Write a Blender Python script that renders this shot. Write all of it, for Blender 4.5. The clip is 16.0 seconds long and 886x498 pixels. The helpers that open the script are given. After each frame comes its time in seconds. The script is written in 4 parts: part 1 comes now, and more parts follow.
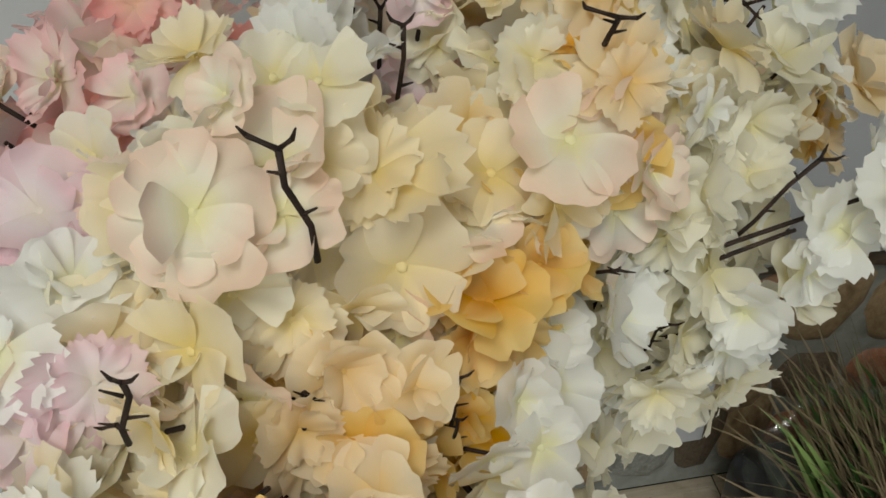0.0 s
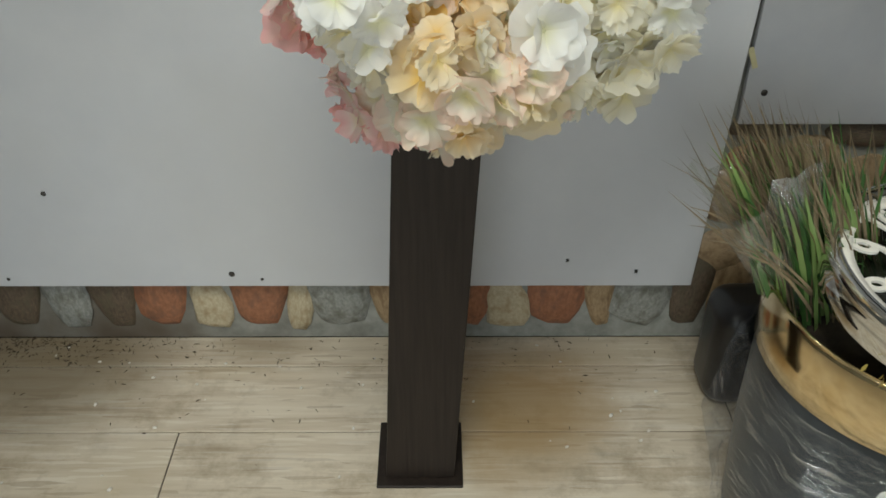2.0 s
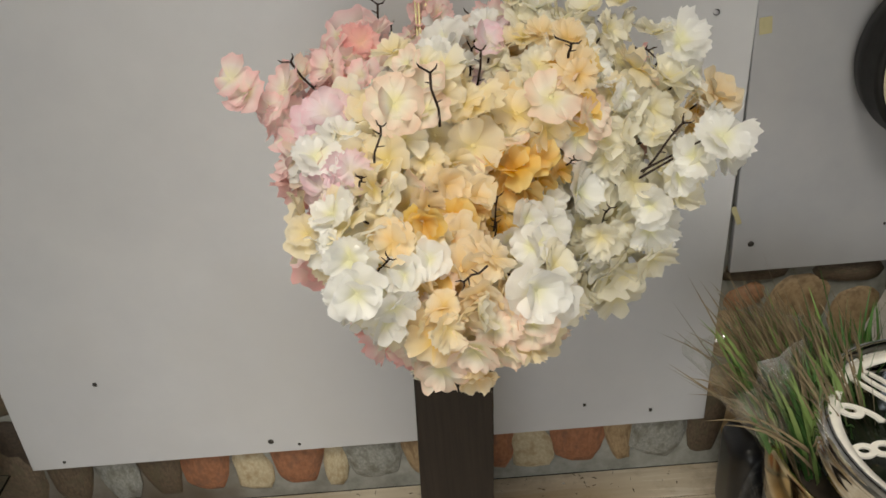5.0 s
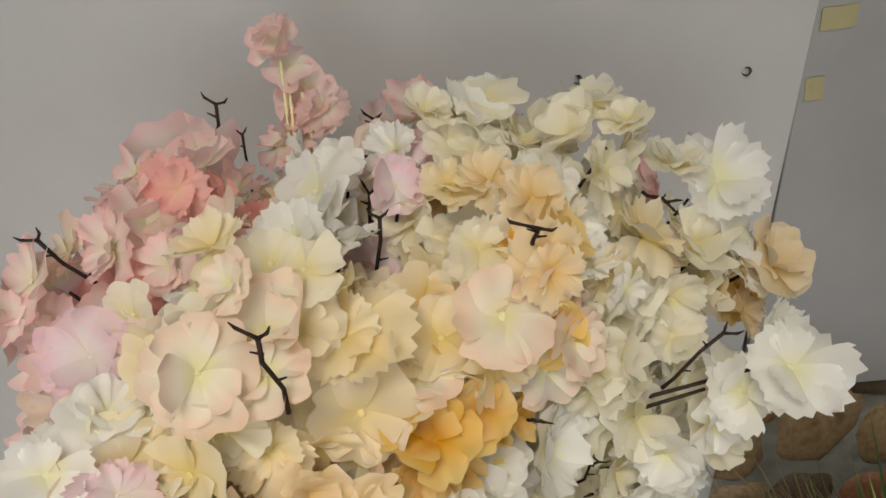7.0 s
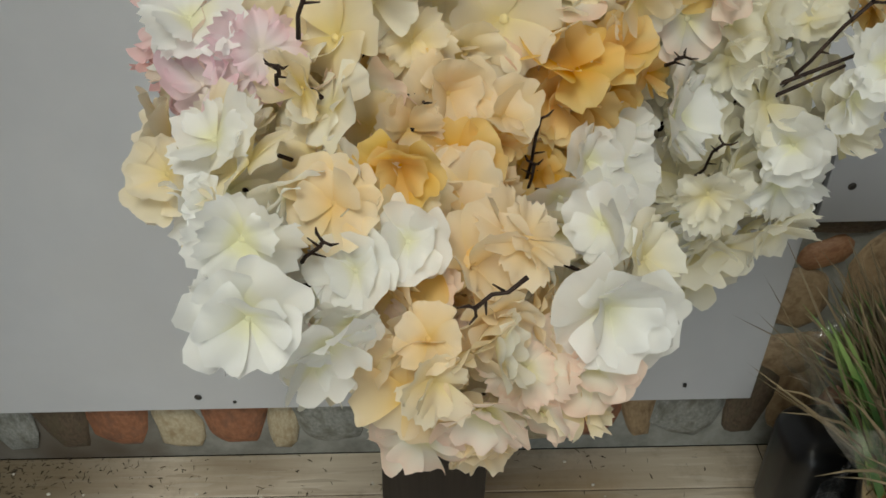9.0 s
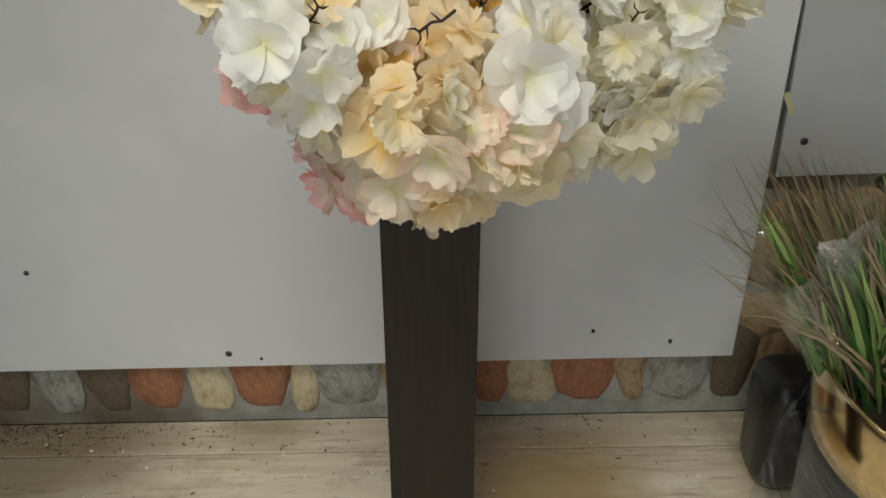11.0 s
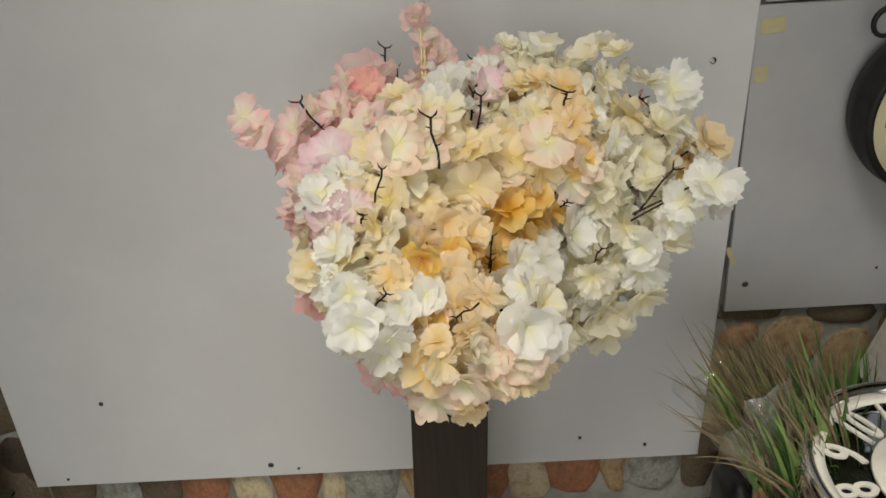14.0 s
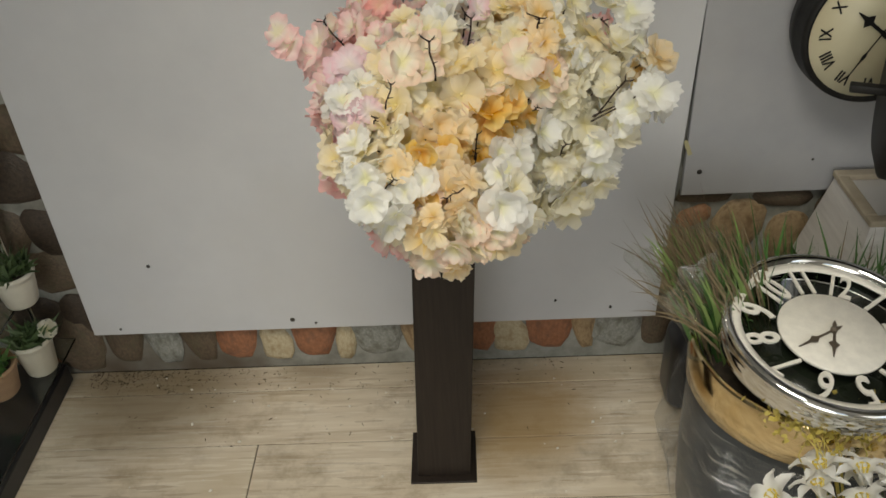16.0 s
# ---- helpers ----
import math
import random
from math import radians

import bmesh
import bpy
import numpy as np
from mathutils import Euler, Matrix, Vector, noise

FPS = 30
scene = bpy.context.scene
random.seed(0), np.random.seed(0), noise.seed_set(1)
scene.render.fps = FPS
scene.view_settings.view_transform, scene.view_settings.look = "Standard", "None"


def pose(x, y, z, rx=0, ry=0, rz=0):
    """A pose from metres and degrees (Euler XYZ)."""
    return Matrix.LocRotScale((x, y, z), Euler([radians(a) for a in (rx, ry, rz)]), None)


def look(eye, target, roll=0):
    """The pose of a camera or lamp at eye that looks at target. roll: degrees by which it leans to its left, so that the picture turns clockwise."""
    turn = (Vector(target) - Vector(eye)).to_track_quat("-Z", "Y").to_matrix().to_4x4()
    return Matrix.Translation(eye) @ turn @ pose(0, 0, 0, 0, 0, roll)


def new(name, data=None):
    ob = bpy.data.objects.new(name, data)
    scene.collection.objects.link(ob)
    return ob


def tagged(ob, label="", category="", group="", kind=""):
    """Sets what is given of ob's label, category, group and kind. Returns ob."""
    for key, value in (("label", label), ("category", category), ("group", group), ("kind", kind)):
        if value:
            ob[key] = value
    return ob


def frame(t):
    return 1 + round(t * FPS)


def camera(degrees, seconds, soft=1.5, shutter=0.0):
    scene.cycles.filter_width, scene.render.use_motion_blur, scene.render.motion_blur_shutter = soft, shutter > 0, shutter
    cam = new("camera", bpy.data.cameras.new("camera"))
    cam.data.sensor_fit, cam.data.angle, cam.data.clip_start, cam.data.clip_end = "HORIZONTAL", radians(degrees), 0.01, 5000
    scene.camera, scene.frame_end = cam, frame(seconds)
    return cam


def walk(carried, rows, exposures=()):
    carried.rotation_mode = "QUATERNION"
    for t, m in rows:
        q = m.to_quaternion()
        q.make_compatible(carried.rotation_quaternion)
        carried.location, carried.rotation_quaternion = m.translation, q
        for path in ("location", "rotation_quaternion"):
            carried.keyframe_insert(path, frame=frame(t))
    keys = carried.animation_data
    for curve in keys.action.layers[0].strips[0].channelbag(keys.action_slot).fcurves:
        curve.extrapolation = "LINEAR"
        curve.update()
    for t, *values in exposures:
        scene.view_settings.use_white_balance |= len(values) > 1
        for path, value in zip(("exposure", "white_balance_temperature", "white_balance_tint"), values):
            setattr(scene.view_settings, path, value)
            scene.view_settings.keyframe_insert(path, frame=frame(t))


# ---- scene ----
# camera and its walk
cam = camera(55.0, 16.0, soft=1.6)
PATH = [
    (0, (0.494, 0.517, 1.113), (0.647, 2.05, -0.162), -4.2),
    (0.5, (0.434, 0.452, 1.108), (0.582, 2.011, -0.135), -2.3),
    (1, (0.441, 0.354, 1.094), (0.535, 1.95, -0.109), -1.7),
    (1.5, (0.472, 0.233, 1.073), (0.553, 1.855, -0.094), -0.2),
    (2, (0.463, 0.044, 1.024), (0.481, 1.686, -0.118), 0.3),
    (2.5, (0.44, -0.017, 0.996), (0.424, 1.575, -0.214), 0.9),
    (2.8, (0.447, -0.017, 1.011), (0.43, 1.544, -0.24), 0.2),
    (3, (0.456, -0.03, 1.0), (0.436, 1.612, -0.141), -1.1),
    (3.5, (0.476, -0.007, 1.048), (0.452, 1.728, 0.053), -4.2),
    (4, (0.474, 0.007, 1.103), (0.452, 1.758, 0.136), -5.0),
    (4.2, (0.474, 0.014, 1.123), (0.449, 1.766, 0.158), -5.1),
    (6.3, (0.516, 0.192, 1.273), (0.493, 1.872, 0.189), -4.7),
    (6.5, (0.531, 0.262, 1.259), (0.527, 1.934, 0.162), -4.0),
    (7, (0.541, 0.459, 1.205), (0.593, 2.113, 0.08), -3.7),
    (7.5, (0.51, 0.552, 1.163), (0.567, 2.181, 0.004), -4.4),
    (8, (0.448, 0.532, 1.125), (0.506, 2.153, -0.045), -2.6),
    (8.5, (0.437, 0.47, 1.087), (0.476, 2.066, -0.118), -1.9),
    (9, (0.471, 0.373, 1.053), (0.466, 1.962, -0.16), -1.3),
    (9.5, (0.468, 0.297, 0.953), (0.421, 1.937, -0.191), -1.2),
    (11.8, (0.526, 0.129, 1.036), (0.456, 1.869, 0.052), -3.5),
    (12, (0.524, 0.134, 1.061), (0.471, 1.882, 0.09), -3.2),
    (12.5, (0.526, 0.125, 1.146), (0.513, 1.84, 0.118), -2.8),
    (13, (0.524, 0.083, 1.228), (0.534, 1.794, 0.193), -2.8),
    (13.5, (0.496, 0.061, 1.25), (0.475, 1.817, 0.291), -3.6),
    (14, (0.489, 0.006, 1.228), (0.447, 1.773, 0.293), -3.8),
    (14.5, (0.491, -0.072, 1.196), (0.444, 1.646, 0.174), -3.1),
    (15, (0.502, -0.143, 1.242), (0.448, 1.51, 0.119), -3.2),
    (15.5, (0.505, -0.197, 1.306), (0.441, 1.334, 0.021), -3.5),
    (16, (0.504, -0.191, 1.358), (0.445, 1.424, 0.179), -3.4),
]
EXPOSURES = [(0.0, -0.2, 6250, 3), (0.6, -0.2, 6000, 1), (1.2, -0.18, 6050, 1), (1.6, -0.15, 6100, 1), (2.1, 0.08, 6150, 2), (2.6, 0.18, 6250, 3), (3.4, 0.13, 6600, 9), (4.0, 0.12, 6700, 8),
             (6.5, -0.05, 6800, 9), (7.5, -0.12, 6600, 9), (8.0, -0.15, 6450, 7), (8.5, -0.26, 6400, 5), (9.0, -0.25, 6250, 3), (9.6, -0.22, 6050, -3), (12.0, 0.03, 6800, 8), (13.5, 0.0, 6700, 7), (15.0, -0.05, 6750, 7), (16.0, -0.08, 6750, 6)]
walk(cam, [(t, look(eye, target, roll)) for t, eye, target, roll in PATH], EXPOSURES)

# world and large lights
world = bpy.data.worlds.new("sky")
scene.world = world
world.use_nodes = True
sky = world.node_tree.nodes.new("ShaderNodeTexSky")
sky.sky_type, sky.sun_disc, sky.sun_elevation, sky.sun_rotation = "NISHITA", False, radians(40), radians(200)
world.node_tree.links.new(sky.outputs[0], world.node_tree.nodes["Background"].inputs[0])
world.node_tree.nodes["Background"].inputs[1].default_value = 0.12


def area(name, where, target, sx, sy, watts, colour):
    lamp = bpy.data.lights.new(name, "AREA")
    lamp.shape, lamp.size, lamp.size_y, lamp.energy, lamp.color = "RECTANGLE", sx, sy, watts, colour
    ob = new(name, lamp)
    ob.matrix_world = look(where, target)
    return ob


# daylight in the window and the shop front, and the ceiling's lamp
area("window_daylight", (2.36, -0.9, 1.45), (0.6, 0.6, 0.7), 1.4, 1.2, 5.5, (0.98, 0.97, 0.95))
area("shopfront_daylight", (-0.25, -2.9, 1.35), (0.25, 0, 0.8), 1.9, 1.8, 44, (0.98, 0.965, 0.94))
ceiling_spot = bpy.data.lights.new("ceiling_spot_light", "SPOT")
ceiling_spot.energy, ceiling_spot.color, ceiling_spot.shadow_soft_size = 158, (1.0, 0.95, 0.86), 0.40
ceiling_spot.spot_size, ceiling_spot.spot_blend = radians(54), 1.0
new("ceiling_spot_light", ceiling_spot).matrix_world = look((0.28, -0.25, 2.42), (0.52, 0.86, 0.42))

# ---- materials ----
def material(name):
    m = bpy.data.materials.new(name)
    m.use_nodes = True
    t = m.node_tree
    b = t.nodes["Principled BSDF"]

    def node(kind, **values):
        n = t.nodes.new(kind)
        for key, value in values.items():
            n.inputs[key].default_value = value
        return n

    return m, t, b, node, t.links.new


def coords(node, link, scale=(1, 1, 1), vary=0.0):
    """Object coordinates, stretched, shifted a little from one object to the next."""
    tc, mp = node("ShaderNodeTexCoord"), node("ShaderNodeMapping", Scale=scale)
    link(tc.outputs["Object"], mp.inputs["Vector"])
    if vary:
        info, mul = node("ShaderNodeObjectInfo"), node("ShaderNodeVectorMath")
        mul.operation = "SCALE"
        mul.inputs[0].default_value = (vary, vary * 0.7, vary * 1.3)
        link(info.outputs["Random"], mul.inputs["Scale"])
        link(mul.outputs[0], mp.inputs["Location"])
    return mp.outputs[0]


def ramp(node, link, fac, stops):
    r = node("ShaderNodeValToRGB")
    while len(r.color_ramp.elements) < len(stops):
        r.color_ramp.elements.new(0.5)
    for e, (at, c) in zip(r.color_ramp.elements, stops):
        e.position, e.color = at, (*c, 1)
    link(fac, r.inputs[0])
    return r.outputs[0]


def blend(node, link, fac, a, b, mode="MIX"):
    m = node("ShaderNodeMix")
    m.data_type, m.blend_type = "RGBA", mode
    for socket, value in ((m.inputs["Factor"], fac), (m.inputs[6], a), (m.inputs[7], b)):
        if isinstance(value, (int, float)):
            socket.default_value = value
        elif isinstance(value, tuple):
            socket.default_value = (*value, 1)
        else:
            link(value, socket)
    return m.outputs[2]


def surface(name, c1, c2, scale=20.0, rough=0.6, bump=0.1, metal=0.0, stretch=(1, 1, 1), stain=None, stain_scale=3.0, vary=3.0, depth=0.002, spec=0.5):
    """A two-scale surface: grain between two colours, with broad stains over it and fine relief."""
    m, t, b, node, link = material(name)
    at = coords(node, link, stretch, vary)
    grain = node("ShaderNodeTexNoise", Scale=scale, Detail=6.0, Roughness=0.6)
    link(at, grain.inputs["Vector"])
    colour = ramp(node, link, grain.outputs["Fac"], [(0.3, c1), (0.7, c2)])
    if stain:
        broad = node("ShaderNodeTexNoise", Scale=stain_scale, Detail=3.0)
        link(at, broad.inputs["Vector"])
        where = ramp(node, link, broad.outputs["Fac"], [(0.48, (0, 0, 0)), (0.72, (1, 1, 1))])
        colour = blend(node, link, where, colour, stain)
    link(colour, b.inputs["Base Color"])
    b.inputs["Roughness"].default_value, b.inputs["Metallic"].default_value = rough, metal
    b.inputs["Specular IOR Level"].default_value = spec
    if bump:
        bp = node("ShaderNodeBump", Strength=bump, Distance=depth)
        link(grain.outputs["Fac"], bp.inputs["Height"])
        link(bp.outputs[0], b.inputs["Normal"])
    return m


def petal_material(name, heart, middle, tip, glow=0.62):
    """Dyed silk: the colour runs from the flower's heart to the petals' rims; light passes through."""
    m, t, b, node, link = material(name)
    reach = node("ShaderNodeAttribute")
    reach.attribute_name = "reach"
    at = coords(node, link, (1, 1, 1), 4.0)
    cloud = node("ShaderNodeTexNoise", Scale=55.0, Detail=2.0)
    link(at, cloud.inputs["Vector"])
    add = node("ShaderNodeMath")
    add.operation = "MULTIPLY_ADD"
    add.inputs[1].default_value, add.inputs[2].default_value = 0.55, -0.27
    link(cloud.outputs["Fac"], add.inputs[0])
    total = node("ShaderNodeMath")
    total.operation = "ADD"
    link(reach.outputs["Fac"], total.inputs[0])
    link(add.outputs[0], total.inputs[1])
    colour = ramp(node, link, total.outputs[0], [(0.10, heart), (0.45, middle), (0.95, tip)])
    info, hsv = node("ShaderNodeObjectInfo"), node("ShaderNodeHueSaturation")
    span = node("ShaderNodeMapRange")
    span.inputs["To Min"].default_value, span.inputs["To Max"].default_value = 0.78, 1.22
    geo, both = node("ShaderNodeNewGeometry"), node("ShaderNodeMath")
    both.operation, both.inputs[1].default_value = "MULTIPLY_ADD", 0.5
    half = node("ShaderNodeMath")
    half.operation, half.inputs[1].default_value = "MULTIPLY", 0.5
    link(info.outputs["Random"], half.inputs[0])
    link(geo.outputs["Random Per Island"], both.inputs[0])
    link(half.outputs[0], both.inputs[2])
    link(both.outputs[0], span.inputs["Value"])
    link(span.outputs[0], hsv.inputs["Saturation"])
    link(colour, hsv.inputs["Color"])
    weave = node("ShaderNodeTexNoise", Scale=420.0, Detail=2.0)
    link(at, weave.inputs["Vector"])
    bp = node("ShaderNodeBump", Strength=0.12, Distance=0.0006)
    link(weave.outputs["Fac"], bp.inputs["Height"])
    link(hsv.outputs[0], b.inputs["Base Color"])
    link(bp.outputs[0], b.inputs["Normal"])
    b.inputs["Roughness"].default_value, b.inputs["Specular IOR Level"].default_value = 0.75, 0.2
    thin, mix = node("ShaderNodeBsdfTranslucent"), node("ShaderNodeMixShader")
    link(hsv.outputs[0], thin.inputs["Color"])
    mix.inputs[0].default_value = glow
    link(b.outputs[0], mix.inputs[1])
    link(thin.outputs[0], mix.inputs[2])
    link(mix.outputs[0], t.nodes["Material Output"].inputs["Surface"])
    return m


def film_material(name, tint, low, high, scale, stretch, rough=0.12, spread=(0.42, 0.68)):
    """Clear plastic film: mostly seen through, with glossy creases."""
    m, t, b, node, link = material(name)
    at = coords(node, link, stretch, 0)
    n1 = node("ShaderNodeTexNoise", Scale=scale, Detail=5.0, Roughness=0.65, Distortion=0.6)
    link(at, n1.inputs["Vector"])
    fac = ramp(node, link, n1.outputs["Fac"], [(spread[0], (low,) * 3), (spread[1], (high,) * 3)])
    bp = node("ShaderNodeBump", Strength=0.9, Distance=0.006)
    link(n1.outputs["Fac"], bp.inputs["Height"])
    clear, gloss, haze, mix, both = (node("ShaderNodeBsdfTransparent"), node("ShaderNodeBsdfGlossy", Roughness=rough), node("ShaderNodeBsdfDiffuse"),
                                     node("ShaderNodeMixShader"), node("ShaderNodeMixShader"))
    clear.inputs[0].default_value, gloss.inputs[0].default_value, haze.inputs[0].default_value = (*tint, 1), (0.95, 0.97, 1, 1), (0.75, 0.78, 0.8, 1)
    link(bp.outputs[0], gloss.inputs["Normal"])
    both.inputs[0].default_value = 0.18
    link(gloss.outputs[0], both.inputs[1])
    link(haze.outputs[0], both.inputs[2])
    link(fac, mix.inputs[0])
    link(clear.outputs[0], mix.inputs[1])
    link(both.outputs[0], mix.inputs[2])
    link(mix.outputs[0], t.nodes["Material Output"].inputs["Surface"])
    return m


def plank_material():
    m, t, b, node, link = material("grey_oak_tile")
    at = coords(node, link, (1.1, 14, 1), 9.0)
    streak = node("ShaderNodeTexNoise", Scale=3.0, Detail=8.0, Roughness=0.66, Distortion=0.2)
    link(at, streak.inputs["Vector"])
    colour = ramp(node, link, streak.outputs["Fac"], [(0.24, (0.36, 0.29, 0.205)), (0.42, (0.55, 0.47, 0.36)), (0.58, (0.635, 0.56, 0.445)), (0.8, (0.69, 0.625, 0.52))])
    # broad yellowish and greyish fields
    at2 = coords(node, link, (2, 4, 1), 5.0)
    patch = node("ShaderNodeTexNoise", Scale=1.6, Detail=4.0)
    link(at2, patch.inputs["Vector"])
    colour = blend(node, link, ramp(node, link, patch.outputs["Fac"], [(0.48, (0, 0, 0)), (0.72, (0.6, 0.6, 0.6))]), colour, (0.47, 0.385, 0.255))
    # saw marks: short blunt dashes along the grain
    at3 = coords(node, link, (15, 190, 1), 7.0)
    cell = node("ShaderNodeTexVoronoi", Scale=1.0, Randomness=0.9)
    link(at3, cell.inputs["Vector"])
    pick = node("ShaderNodeSeparateColor")
    link(cell.outputs["Color"], pick.inputs[0])
    colour = blend(node, link, ramp(node, link, pick.outputs[0], [(0.05, (0.38, 0.38, 0.38)), (0.10, (0, 0, 0))]), colour, (0.27, 0.20, 0.135))
    colour = blend(node, link, ramp(node, link, pick.outputs[1], [(0.10, (0.35, 0.35, 0.35)), (0.2, (0, 0, 0))]), colour, (0.74, 0.69, 0.60))
    # trodden-in dirt, by place in the room
    geo, dirt = node("ShaderNodeNewGeometry"), node("ShaderNodeTexNoise", Scale=6.0, Detail=7.0, Roughness=0.72)
    link(geo.outputs["Position"], dirt.inputs["Vector"])
    colour = blend(node, link, ramp(node, link, dirt.outputs["Fac"], [(0.50, (0, 0, 0)), (0.72, (0.75, 0.75, 0.75))]), colour, (0.20, 0.145, 0.075))
    # three patches: a rusty stain with the post's shadow painted in, two dark stains by the wall
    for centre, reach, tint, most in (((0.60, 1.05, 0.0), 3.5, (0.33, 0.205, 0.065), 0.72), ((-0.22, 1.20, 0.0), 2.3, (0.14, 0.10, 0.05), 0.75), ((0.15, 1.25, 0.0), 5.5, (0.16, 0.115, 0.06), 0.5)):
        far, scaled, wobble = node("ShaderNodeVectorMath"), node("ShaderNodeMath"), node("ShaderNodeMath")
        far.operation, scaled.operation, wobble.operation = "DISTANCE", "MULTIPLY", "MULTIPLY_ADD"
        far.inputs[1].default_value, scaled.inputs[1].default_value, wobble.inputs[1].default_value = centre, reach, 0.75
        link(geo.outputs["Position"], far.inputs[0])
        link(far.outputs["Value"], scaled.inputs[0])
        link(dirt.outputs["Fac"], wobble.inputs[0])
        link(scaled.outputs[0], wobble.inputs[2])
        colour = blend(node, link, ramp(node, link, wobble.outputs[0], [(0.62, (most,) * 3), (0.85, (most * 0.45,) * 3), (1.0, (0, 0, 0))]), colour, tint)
    link(colour, b.inputs["Base Color"])
    b.inputs["Roughness"].default_value = 0.45
    bp = node("ShaderNodeBump", Strength=0.3, Distance=0.0015)
    link(streak.outputs["Fac"], bp.inputs["Height"])
    link(bp.outputs[0], b.inputs["Normal"])
    return m


def plain(name, colour, rough=0.5, metal=0.0, spec=0.5):
    return surface(name, tuple(c * 0.9 for c in colour), tuple(min(1, c * 1.06) for c in colour), 60, rough, 0.05, metal, vary=2.0, depth=0.0008, spec=spec)


